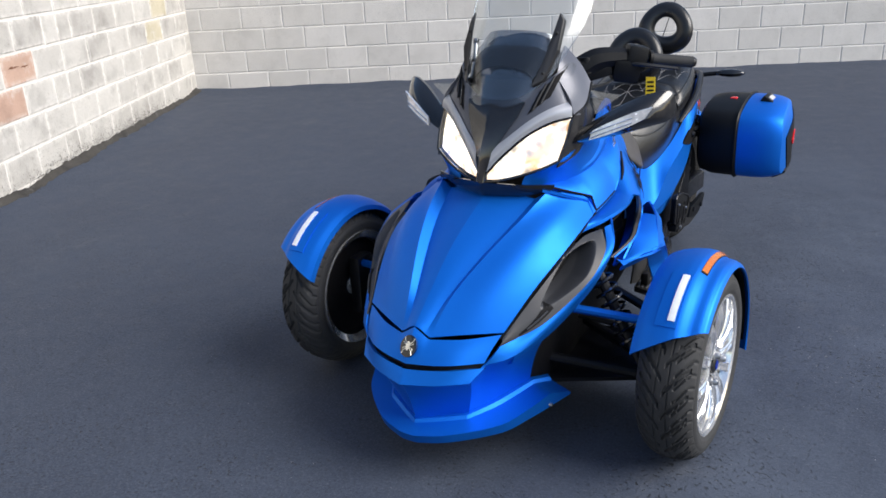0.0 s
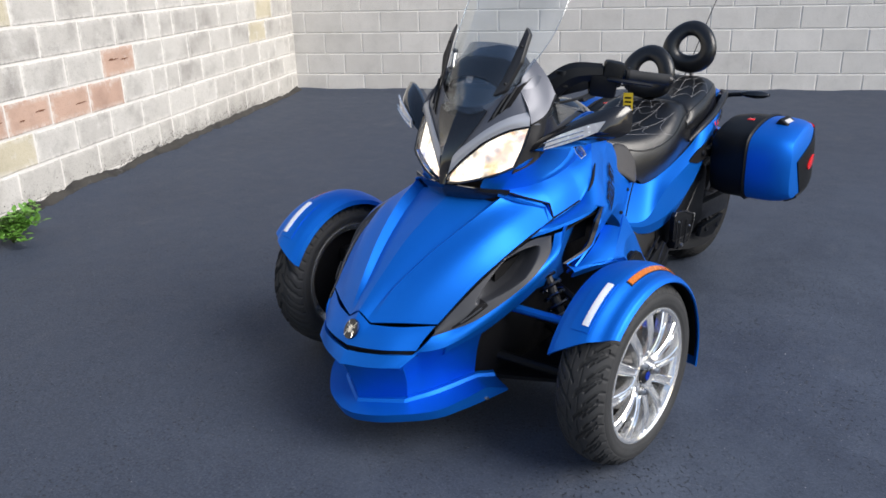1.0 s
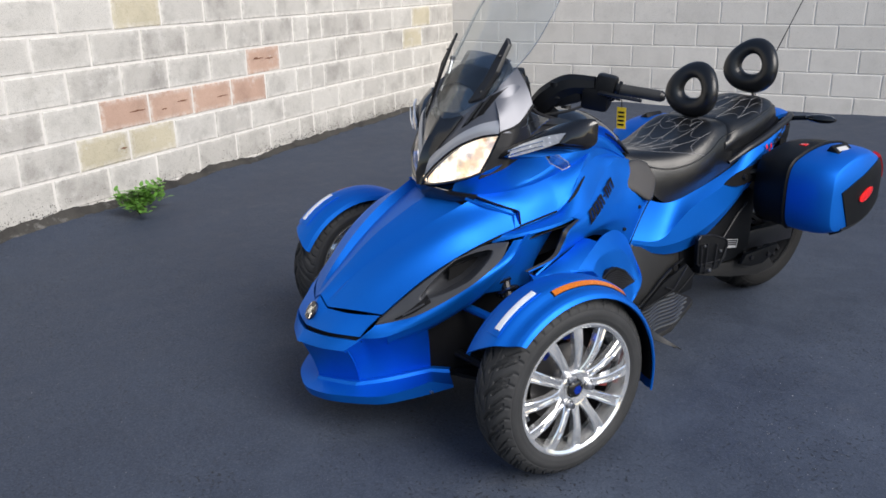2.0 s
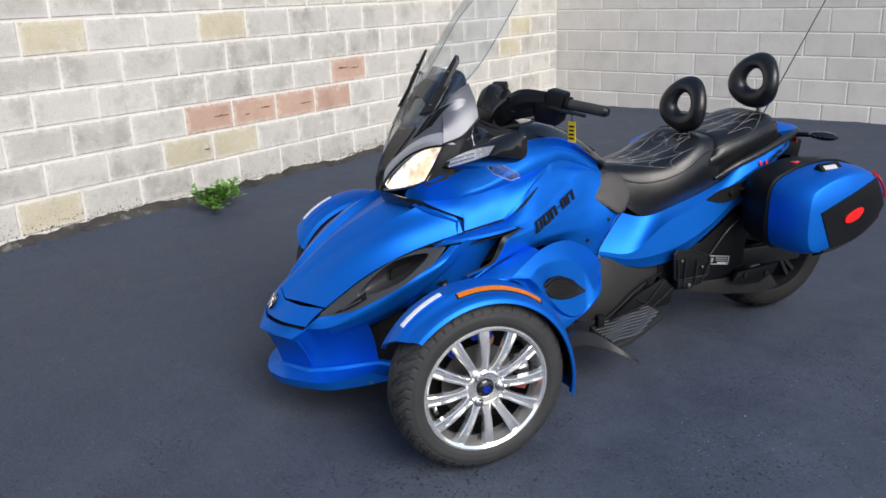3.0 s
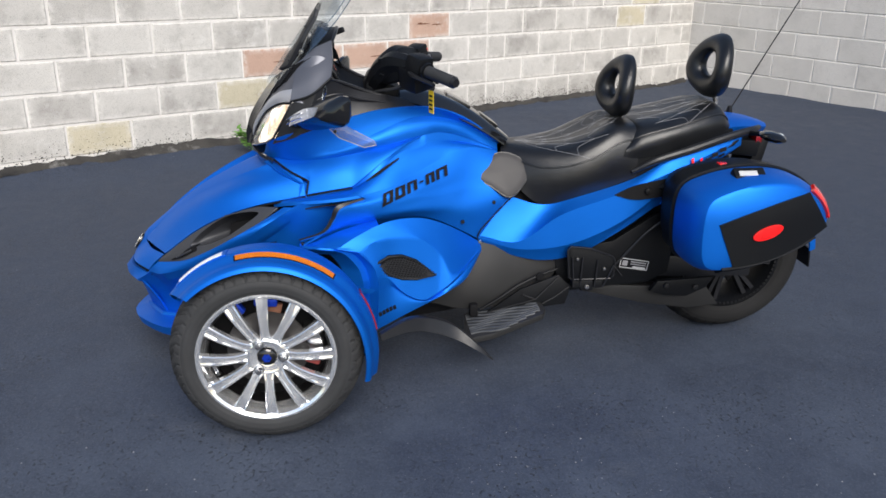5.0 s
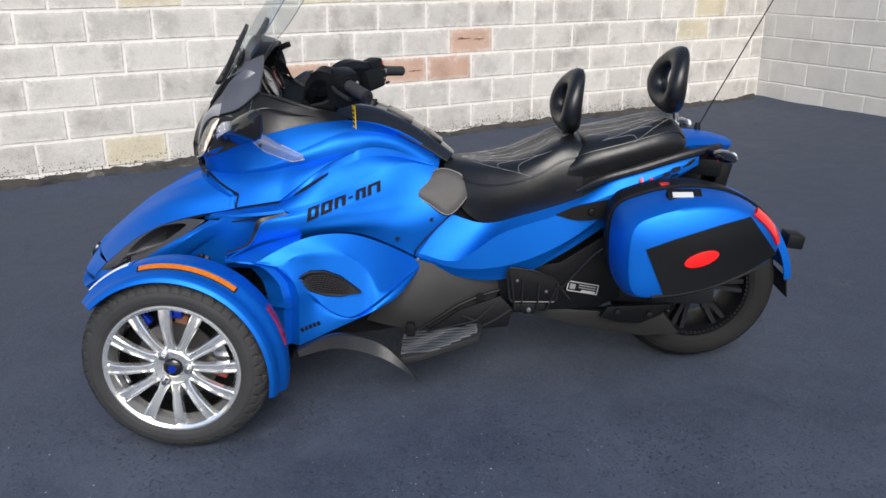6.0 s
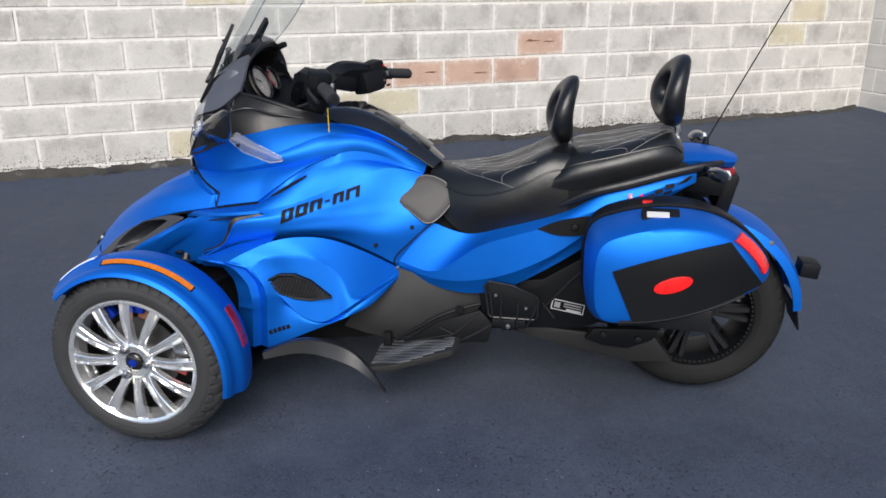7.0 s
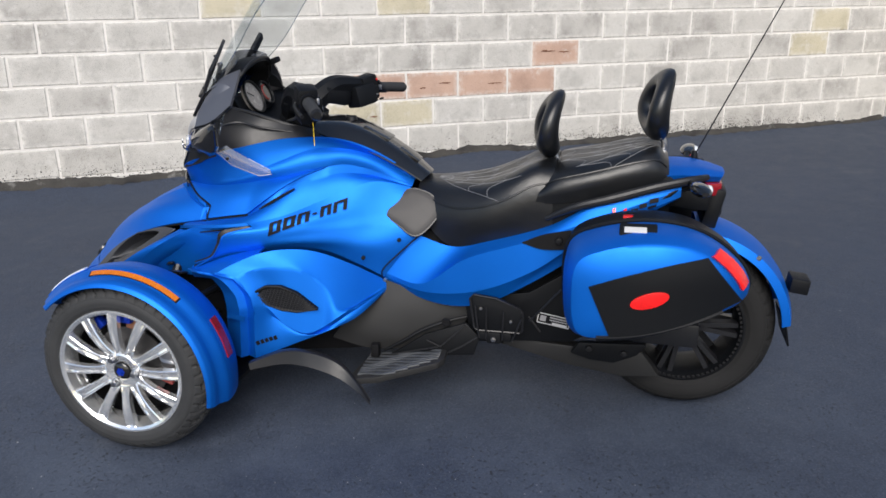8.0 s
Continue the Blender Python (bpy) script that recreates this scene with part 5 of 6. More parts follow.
PASSENGER = seat_grid([
    (1.235, (0, .815, .05), (.08, .812, .05), (.150, .800, .03), (.195, .775, .01), (.200, .745, 0)),
    (1.300, (0, .852, 0), (.09, .852, 0), (.165, .836, 0), (.206, .795, 0), (.200, .742, 0)),
    (1.420, (0, .872, 0), (.09, .874, 0), (.160, .862, 0), (.200, .825, 0), (.190, .760, 0)),
    (1.540, (0, .902, 0), (.08, .904, 0), (.140, .892, 0), (.176, .850, 0), (.168, .790, 0)),
    (1.610, (0, .908, 0), (.07, .908, 0), (.120, .895, 0), (.150, .858, 0), (.150, .810, 0)),
    (1.650, (0, .868, 0), (.06, .866, 0), (.100, .856, 0), (.125, .835, 0), (.130, .815, 0))], 31, 36)


def on_grid(g, u, v, lift):
    """A point on a grid at u, v from 0 to 1, raised along the surface's normal."""
    n = grid_normals(g)
    if n[g.shape[0] // 2, g.shape[1] // 2][2] < 0:
        n = -n
    i, j = u * (g.shape[0] - 1), v * (g.shape[1] - 1)
    a, b = min(int(i), g.shape[0] - 2), min(int(j), g.shape[1] - 2)
    fi, fj = i - a, j - b
    mixed = lambda k: (k[a, b] * (1 - fi) + k[a + 1, b] * fi) * (1 - fj) + (k[a, b + 1] * (1 - fi) + k[a + 1, b + 1] * fi) * fj
    return mixed(g) + lift * mixed(n)


def web(parent, g, hub, spread, reach, rounds):
    """An embroidered web: spokes out of a corner, joined by sagging threads."""
    def stitch(line):
        pts = [on_grid(g, u, v, .0004) for u, v in line if .12 < u < .88 and .03 < v < .97]
        if len(pts) > 2:
            part("stitching", tube(pts, .0007, 4, smooth=False), THREAD, parent)
    ends = [(hub[0] + reach * math.cos(radians(s)) * .55, hub[1] + reach * math.sin(radians(s))) for s in spread]
    for a, b in ends:
        stitch([(hub[0] + (a - hub[0]) * t, hub[1] + (b - hub[1]) * t) for t in np.linspace(.08, 1, 24)])
    for f in rounds:
        for a, b in zip(ends, ends[1:]):
            line = []
            for t in np.linspace(0, 1, 12):
                k = f * (1 - .10 * math.sin(math.pi * t))
                line.append((hub[0] + ((a[0] * (1 - t) + b[0] * t) - hub[0]) * k, hub[1] + ((a[1] * (1 - t) + b[1] * t) - hub[1]) * k))
            stitch(line)


def seats():
    d = part("driver_seat", sheet(DRIVER, .02, OUT_UP), LEATHER, trike, "black leather rider seat stitched with a pale web")
    p = part("passenger_seat", sheet(PASSENGER, .02, OUT_UP), LEATHER, trike, "black leather passenger seat stitched with a pale web")
    web(d, DRIVER, (.50, .08), (44, 60, 75, 90, 105, 120, 136), .78, (.26, .44, .64, .86))
    web(d, DRIVER, (.50, .97), (-38, -62, -90, -118, -142), .26, (.55, .95))
    web(p, PASSENGER, (.50, .92), (-38, -56, -73, -90, -107, -124, -142), .74, (.30, .52, .76, .97))
    for s, u in ((1, .81), (-1, .19)):
        part("piping", tube([on_grid(DRIVER, u, v, .001) for v in np.linspace(.18, .99, 26)], .0032, 6, smooth=False), LEATHER, d)
        part("piping", tube([on_grid(PASSENGER, u, v, .001) for v in np.linspace(.05, .95, 26)], .0032, 6, smooth=False), LEATHER, p)
    # grey knee patches on the flanks of the seat's front
    outline = loop([(.165, .696, .686), (.140, .742, .723), (.098, .806, .748), (.122, .872, .730), (.142, .906, .690), (.166, .884, .644), (.186, .830, .605), (.185, .762, .643)], 48)
    # one smooth face through the outline
    y, z = outline[:, 1] - .80, outline[:, 2] - .68
    terms = np.stack([np.ones(48), y, z, y * z], axis=1)
    outline[:, 0] = terms @ np.linalg.lstsq(terms, outline[:, 0], rcond=None)[0] - .001
    c = outline.mean(0) + np.array((.004, 0, .002))
    rings = [outline - np.array((.014, 0, .004)), outline + np.array((.002, 0, .001)), c + (outline - c) * .95 + np.array((.005, 0, .003)), c + (outline - c) * .7 + np.array((.0065, 0, .004)), c + (outline - c) * .35 + np.array((.007, 0, .004)), c + (outline - c) * .08 + np.array((.007, 0, .004))]
    patch = loft(rings)
    pair("knee_patch", patch, GREY_LEATHER, trike, "grey leather knee patch", smooth=70)
    pair("patch_piping", tube(list(outline) + [outline[0]], .0040, 6, smooth=False), LEATHER, trike)


def backrest(name, top, bottom, x0, y, wide, lean, label):
    """A pear-shaped ring pad with a round hole, on a short steel post."""
    zc, h = (top + bottom) / 2, (top - bottom) / 2
    rings = []
    for a in np.linspace(0, 2 * math.pi, 49)[:-1]:
        big = 1.0 + .10 * math.cos(a - math.pi / 2 + math.pi)
        tr = .037 * (1 + .12 * -math.sin(a))
        cx, cz = (wide - tr) * math.cos(a) * big, (h - tr) * math.sin(a)
        ring = []
        for b in np.linspace(0, 2 * math.pi, 15)[:-1]:
            x = cx + tr * math.cos(b) * math.cos(a)
            z = cz + tr * math.cos(b) * math.sin(a)
            yy = .030 * math.sin(b) * (1.1 - .2 * math.sin(a))
            bend = 2.0 * (z + .02) ** 2 - .9 * x * x
            yy += lean * z + bend * .9
            ring.append((x0 + x * .985 - yy * .17, y + yy * .985 + x * .17, zc + z))
        rings.append(ring)
    rings.append(rings[0])
    pad = part(name, loft(rings, False), LEATHER, trike, label)
    part("post", tube([(x0, y + lean * -h + .03, bottom + .02), (x0, y + .035, bottom - .02), (x0, y + .02, bottom - .07)], .010, 10, 8), STEEL, pad, "steel backrest post")
    part("post_bracket", box((x0, y + .03, bottom - .035), (.07, .02, .018), (0, 0, 0), .004), STEEL, pad)


console()
seats()
backrest("rider_backrest", 1.078, .850, .000, 1.253, .118, .06, "black leather ring-shaped rider backrest")
backrest("passenger_backrest", 1.152, .920, .016, 1.600, .122, .05, "black leather ring-shaped passenger backrest")


# ---- tail, panniers, undercarriage ----
def tail():
    rows = [
        [(0, 1.630, .850), (.07, 1.625, .846), (.135, 1.600, .828)],
        [(0, 1.700, .852), (.07, 1.700, .848), (.128, 1.690, .832)],
        [(0, 1.770, .842), (.06, 1.770, .840), (.105, 1.765, .826)],
        [(0, 1.830, .826), (.04, 1.828, .825), (.070, 1.820, .818)]]
    t = part("tail_cover", sheet(whole(rows, 10, 14), .022, OUT_UP), BLUE, trike, "satin blue tail cover")
    lamp = prism([(-.115, 1.765, .802), (.115, 1.765, .802), (.065, 1.822, .796), (-.065, 1.822, .796)], (0, 0, -.042), bevel=.006)
    part("tail_lamp", lamp, DARK_RED, t, "dark red tail lamp")
    part("tail_underside", prism([(-.14, 1.60, .80), (.14, 1.60, .80), (.11, 1.79, .77), (-.11, 1.79, .77)], (0, -.01, -.06), bevel=.01), BLACK_PLASTIC, t)
    part("plate_holder", box((0, 1.800, .705), (.16, .05, .15), (-12, 0, 0), .015), BLACK_PLASTIC, trike, "black number plate holder")
    panel("seat_base", [
        [(.190, 1.225, .760), (.192, 1.330, .758), (.186, 1.440, .780), (.162, 1.560, .812), (.128, 1.660, .828)],
        [(.192, 1.235, .640), (.194, 1.330, .688), (.190, 1.440, .745), (.168, 1.560, .776), (.132, 1.670, .800)]], BLACK_PLASTIC, trike, OUT_L, 16, 5, .008, "black seat base")
    rail = [(.200, 1.270, .690), (.212, 1.360, .735), (.205, 1.480, .768), (.180, 1.620, .805), (.150, 1.720, .822), (.110, 1.770, .824)]
    pair("grab_rail", tube(rail, [.008, .014, .015, .015, .014, .010], 10, 30), SATIN_BLACK, trike, "satin black passenger grab rail")
    for pod, s in zip(pair("turn_signal", loft([[(x, 1.735 + .030 * k * math.cos(a) + (x - .28) * .15, .828 + .019 * k * math.sin(a)) for a in np.linspace(0, 6.283, 14, endpoint=False)] for x, k in ((.225, .45), (.250, .85), (.290, 1.0), (.325, .8), (.345, .35))]), GLOSS_BLACK, trike, "black rear turn signal"), (1, -1)):
        part("stalk", tube([(s * .10, 1.70, .800), (s * .17, 1.715, .818), (s * .235, 1.728, .826)], .010, 8, 8), BLACK_PLASTIC, pod)
        part("signal_lens", loft([[(s * (.285 + .032 * k * math.cos(a)), 1.760 + dy, .828 + .014 * k * math.sin(a)) for a in np.linspace(0, 6.283, 14, endpoint=False)] for k, dy in ((1, -.004), (.9, .006), (.4, .010))]), WHITE_LENS, pod)
    pair("tail_strut", tube([(.165, 1.60, .74), (.15, 1.66, .78), (.12, 1.72, .80)], .013, 8, 8), BLACK_PLASTIC, trike)
    # aerial
    base = Vector((-.081, 1.740, .850))
    way = Vector((.169, .385, .907))
    whip = part("aerial", tube([base, base + way * .5, base + way * 1.25], [.0028, .0022, .0013], 6, 10), SATIN_BLACK, trike, "thin black whip aerial")
    part("aerial_foot", lathe([(0, .02), (.008, .018), (.012, 0), (.012, -.02)], base, 14, axis="z"), BLACK_PLASTIC, whip)
    # black slit with a bolt below the seat
    slit = [[(.244, 1.198, .620), (.243, 1.280, .652), (.230, 1.420, .676)], [(.246, 1.200, .617), (.250, 1.280, .600), (.240, 1.420, .612)]]
    for slot, s in zip(panel("side_slot", slit, DUCT, trike, OUT_L, 14, 5, .008, "black side slot with a bolt"), (1, -1)):
        part("bolt", lathe([(0, .012), (.010, .010), (.013, 0)], (s * .246, 1.318, .632), 14), DARK_METAL, slot)
        part("bracket_arm", tube([(s * .225, 1.36, .640), (s * .26, 1.40, .645), (s * .33, 1.46, .640)], .012, 8, 8), BLACK_PLASTIC, slot)


CASE = [(1.350, .560), (1.362, .690), (1.440, .738), (1.570, .762), (1.700, .750), (1.800, .700), (1.868, .625), (1.862, .560), (1.760, .515), (1.600, .470), (1.440, .445), (1.370, .465)]


def case_ring(shrink, x_in, toward):
    """One outline of the pannier; toward blends from a flat plane x_in to the curved outer face."""
    cy, cz = 1.60, .612
    pts = loop([(y, z, 0) for y, z in CASE], 72)
    ring = []
    for y, z, _ in pts:
        yy, zz = cy + (y - cy) * shrink, cz + (z - cz) * shrink
        face = .606 - .85 * max(0, yy - 1.52) ** 2 - .5 * max(0, 1.46 - yy) ** 2 - .35 * max(0, zz - .62) ** 2 * 4
        ring.append((x_in + (face - x_in) * toward, yy, zz))
    return ring


def pannier():
    inner = loft([case_ring(.80, .245, 0), case_ring(.93, .262, 0), case_ring(1.0, .32, 0), case_ring(1.004, .40, 0), case_ring(1.004, .425, 0)])
    outer = loft([case_ring(1.0, .424, 0), case_ring(1.0, .424, .35), case_ring(.985, .424, .60), case_ring(.955, .424, .78), case_ring(.90, .424, .93), case_ring(.875, .424, .975), case_ring(.80, .424, 1.0), case_ring(.4, .424, 1.0)])
    shells = pair("pannier", inner, BLACK_PLASTIC, trike, "hard side pannier with a blue lid and black base")
    lids = mirror(outer), outer
    for case, lid, s in zip(shells, (lids[1], lids[0]), (1, -1)):
        part("lid", lid, BLUE, case, "satin blue pannier lid", smooth=32)

        def face(y, z, lift):
            k = .606 - .85 * max(0, y - 1.52) ** 2 - .5 * max(0, 1.46 - y) ** 2 - 1.4 * max(0, z - .62) ** 2
            return (s * (k + lift), y, z)
        top = curve([(1.428, .622), (1.53, .660), (1.64, .690), (1.745, .708)], 22)
        low = curve([(1.490, .478), (1.60, .492), (1.73, .530), (1.850, .575)], 22)
        g = np.array([[face(*(a + (b - a) * v), .004) for v in np.linspace(0, 1, 10)] for a, b in zip(top, low)])
        part("side_inlay", sheet(g, .012, (s, 0, 0)), BLACK_PLASTIC, case, "matt black lower side inlay")
        lo = curve([(1.455, .468), (1.53, .476), (1.62, .494), (1.72, .520), (1.800, .546)], 24)
        hi = lo + np.stack([0 * lo[:, 0], -.030 + .03 * (lo[:, 0] - 1.455)], 1)
        g = np.array([[face(a[0] + (b[0] - a[0]) * v, a[1] + (b[1] - a[1]) * v, .006 - .05 * v ** 1.4) for v in np.linspace(0, 1, 7)] for a, b in zip(lo, hi)])
        part("lower_rim", sheet(g, .010, (s, 0, -.5)), BLACK_PLASTIC, case)
        oval = [face(1.595 + .052 * math.cos(a) + .006 * math.sin(a), .592 + .024 * math.sin(a) + .010 * math.cos(a), .004) for a in np.linspace(0, 6.283, 28, endpoint=False)]
        part("oval_reflector", prism(oval, (s * .006, 0, 0), bevel=.0015), RED_LENS, case, "red oval reflector")
        a = curve([(1.758, .712), (1.796, .678), (1.828, .640), (1.848, .606)], 10)
        b = curve([(1.778, .724), (1.818, .690), (1.850, .652), (1.868, .618)], 10)
        g = np.array([[face(*(p + (q - p) * v), .007 - .03 * v * v) for v in np.linspace(0, 1, 6)] for p, q in zip(a, b)])
        part("red_reflector", sheet(g, .012, (s, .5, 0)), RED_LENS, case, "bright red rear corner reflector")
        part("latch", box((s * .500, 1.556, .752), (.050, .105, .030), (0, s * 35, 0), .006), BLACK_PLASTIC, case, "black lid latch")
        part("latch_label", box((s * .512, 1.548, .764), (.020, .062, .004), (0, s * 35, 0), .001), LABEL_WHITE, case)
        seam = case_ring(1.006, .415, 0)
        seam = [(s * x, y, z) for x, y, z in seam] + [(s * seam[0][0], seam[0][1], seam[0][2])]
        part("seam_strip", tube(seam, .008, 6, smooth=False), BLACK_PLASTIC, case)
        for y in (1.47, 1.53):
            part("red_latch", box((s * .36, y, .752 - (1.53 - y) * .3), (.03, .035, .016), (0, 0, 0), .004), RED_LENS, case, "red pannier latch")
        part("mount_pin", lathe([(0, -.03), (.008, -.03), (.010, 0)], (s * .36, 1.50, .452), 10, axis="z"), DARK_METAL, case)


def undercarriage():
    # made-up dark core that fills the body between the panels and blocks the view through
    core = [[(-w, y, z0), (-w * 1.1, y, (z0 + z1) / 2), (-w * .8, y, z1), (w * .8, y, z1), (w * 1.1, y, (z0 + z1) / 2), (w, y, z0)] for y, w, z0, z1 in
            ((-.42, .09, .20, .34), (-.30, .17, .17, .46), (-.12, .24, .16, .56), (.06, .24, .15, .62), (.28, .21, .14, .76), (.55, .17, .15, .72), (.80, .15, .18, .62), (1.05, .15, .25, .56), (1.30, .13, .33, .64), (1.55, .11, .60, .76), (1.66, .10, .70, .79))]
    part("body_core", loft(core), DUCT, trike, "black filler core in place of frame and engine")
    panel("lower_fairing", [
        [(.208, .712, .448), (.212, .790, .425), (.208, .900, .385), (.200, 1.030, .368)],
        [(.235, .660, .380), (.240, .760, .350), (.225, .880, .318), (.205, 1.000, .305)],
        [(.262, .590, .310), (.262, .700, .262), (.240, .830, .250), (.212, .960, .262)],
        [(.270, .540, .240), (.258, .660, .205), (.240, .800, .205), (.215, .940, .228)]], GREY_PLASTIC, trike, OUT_L, 18, 12, .006, "dark grey lower side fairing")
    pair("fairing_rib", tube([(.262, .722, .200), (.258, .800, .246), (.250, .860, .284), (.236, .945, .318), (.222, 1.012, .334)], [.004, .006, .006, .004], 6, 18), BLACK_PLASTIC, trike)
    pair("fairing_hole", lathe([(0, .004), (.014, .003), (.016, -.002)], (.246, .943, .316), 16), DUCT, trike)
    # triangular footrest bracket with raised edges
    for bracket, s in zip(pair("footrest_bracket", prism([(.262, .745, .186), (.258, .870, .272), (.244, 1.012, .318), (.248, 1.060, .270), (.252, 1.040, .205), (.258, .930, .196)], (-.012, 0, 0), bevel=.003), BLACK_PLASTIC, trike, "black triangular footrest bracket"), (1, -1)):
        for line in (((.264, .752, .189), (.262, .925, .232), (.250, 1.010, .312)), ((.264, .877, .254), (.262, .925, .232)), ((.258, .930, .198), (.254, 1.000, .236), (.250, 1.052, .272))):
            part("bracket_edge", tube([(s * x, y, z) for x, y, z in line], .0028, 5, smooth=False), SATIN_BLACK, bracket)
    pair("fairing_clip", box((.272, .695, .205), (.03, .03, .05), (0, 0, 0), .008), DUCT, trike)
    # footboards with a wavy rubber tread
    for board, s in zip(pair("footboard", prism([(.236, .668, .150), (.400, .640, .142), (.424, .668, .144), (.420, .745, .156), (.352, .935, .192), (.320, .952, .196), (.236, .945, .194)], (0, 0, .024), bevel=.006), GREY_PLASTIC, trike, "worn black rider footboard with wavy rubber ribs"), (1, -1)):
        for k in range(9):
            x = .254 + .0185 * k
            end = .930 - max(0, x - .335) * 1.9
            pts = [(s * (x + .007 * math.sin(y * 42 + k * .9)), y, .170 + (y - .660) * .17) for y in np.linspace(.668, end, 20)]
            part("rubber_rib", tube(pts, .0052, 6, smooth=False), WORN_RUBBER, board)
    # mud deflector blades under the side pods
    arch = trail([(.547, .348, .256), (.494, .440, .279), (.448, .512, .262), (.420, .600, .219), (.440, .671, .165), (.484, .733, .113)], n=40)
    foot = trail([(.550, .352, .236), (.500, .446, .240), (.462, .520, .216), (.440, .606, .176), (.452, .674, .140), (.485, .735, .109)], n=40)
    both("mud_deflector", across(span(arch + np.array((-.030, -.004, -.003)), arch, 5, .004, (0, 0, 1)), span(arch, foot, 5)), (1, 0, .4), SATIN_BLACK, "dark curved mud deflector", 24, .004)
    # passenger foot pegs, folded up
    shape = [(.275, 1.032, .424), (.275, 1.045, .438), (.275, 1.120, .428), (.275, 1.200, .396), (.275, 1.210, .380), (.272, 1.208, .318), (.270, 1.198, .308), (.268, 1.055, .308), (.268, 1.044, .318)]
    for peg, s in zip(pair("passenger_footpeg", prism(shape, (-.020, 0, 0), bevel=.005), BLACK_PLASTIC, trike, "folded black passenger footpeg"), (1, -1)):
        part("peg_rim", tube([(s * (x + .001), y, z) for x, y, z in shape + shape[:1]], .0035, 6, smooth=False), SATIN_BLACK, peg)
        for y0, z0, y1, z1 in ((1.050, .400, 1.062, .282), (1.088, .398, 1.086, .280), (1.145, .385, 1.140, .278), (1.205, .362, 1.172, .276)):
            part("peg_rib", tube([(s * .279, y0, z0), (s * .278, (y0 + y1) / 2, (z0 + z1) / 2), (s * .272, y1, z1)], .0032, 6, 6), SATIN_BLACK, peg)
        for y, z in ((1.069, .392), (1.170, .351)):
            part("peg_bolt", lathe([(0, .007), (.005, .006), (.0065, 0)], (s * .277, y, z), 10), STEEL, peg)
        part("peg_hinge", box((s * .250, 1.111, .284), (.05, .050, .042), (0, 0, 0), .008), BLACK_PLASTIC, peg)
        for y in (1.072, 1.155):
            part("hinge_lug", box((s * .255, y, .288), (.036, .030, .030), (0, 0, 0), .005), BLACK_PLASTIC, peg)
        part("hinge_bolt", lathe([(0, .010), (.008, .008), (.009, 0)], (s * .274, 1.111, .281), 12), STEEL, peg)
        part("peg_arm", tube([(s * .20, .98, .27), (s * .22, 1.05, .262), (s * .225, 1.11, .268)], .016, 8, 8), BLACK_PLASTIC, peg)
    # swing arm, guards and lower tray
    arm = part("swing_arm", box((.165, 1.42, .315), (.05, .72, .085), (-2, 0, 0), .012), SATIN_BLACK, trike, "black rear swing arm")
    part("swing_arm", box((-.165, 1.42, .315), (.05, .72, .085), (-2, 0, 0), .012), SATIN_BLACK, trike, "black rear swing arm")
    pair("pivot_plate", prism([(.190, 1.00, .40), (.190, 1.22, .43), (.190, 1.42, .56), (.190, 1.46, .52), (.190, 1.44, .30), (.190, 1.36, .26), (.190, 1.02, .24)], (.018, 0, 0), bevel=.004), BLACK_PLASTIC, trike)
    guard = pair("belt_guard", prism([(.218, 1.394, .276), (.218, 1.613, .286), (.218, 1.585, .244), (.218, 1.510, .210), (.218, 1.431, .216), (.218, 1.366, .236)], (.022, 0, 0), bevel=.005), BLACK_PLASTIC, trike, "black lower belt guard")
    for y, z in ((1.428, .258), (1.541, .249)):
        pair("guard_bolt", lathe([(0, .010), (.010, .008), (.012, 0)], (.240, y, z), 14), DARK_METAL, trike)
    pair("lower_tray", prism([(.196, 1.120, .228), (.196, 1.162, .256), (.196, 1.365, .240), (.196, 1.602, .236), (.196, 1.665, .150), (.196, 1.536, .140), (.196, 1.366, .166)], (-.05, 0, 0), bevel=.008), GREY_PLASTIC, trike, "dark grey lower tray")
    pair("frame_edge", tube([(.214, 1.225, .330), (.214, 1.262, .372), (.216, 1.330, .452), (.214, 1.395, .505)], .004, 6, 12), SATIN_BLACK, trike)
    pair("frame_edge", tube([(.212, 1.222, .345), (.212, 1.262, .292)], .003, 6, 4), SATIN_BLACK, trike)
    label = part("warning_label", box((.210, 1.306, .337), (.003, .112, .038), (-10, 0, 0), .001), INK, trike, "black warning label with a pale border and small print")
    for dy, dz, w, h, m in ((0, .0175, .110, .003, LABEL_WHITE), (0, -.0175, .110, .003, LABEL_WHITE), (-.0535, 0, .003, .035, LABEL_WHITE), (.0535, 0, .003, .035, LABEL_WHITE), (-.036, 0, .020, .020, THREAD), (.016, .008, .060, .005, THREAD), (.016, -.001, .060, .004, THREAD), (.022, -.012, .050, .007, LABEL_WHITE)):
        part("print_bar", box((.2122, 1.306 + dy * .985 + dz * .17, .337 + dz * .985 - dy * .17), (.001, w, h), (-10, 0, 0), 0), m, label, smooth=0)
    # rear suspension spring and the pannier bracket
    pair("pannier_bracket", tube([(.16, 1.30, .60), (.21, 1.42, .60), (.26, 1.55, .60)], .012, 8, 10), BLACK_PLASTIC, trike)
    pair("rear_bracket", tube([(.10, 1.62, .64), (.20, 1.74, .56), (.27, 1.80, .55)], .012, 8, 10), BLACK_PLASTIC, trike)
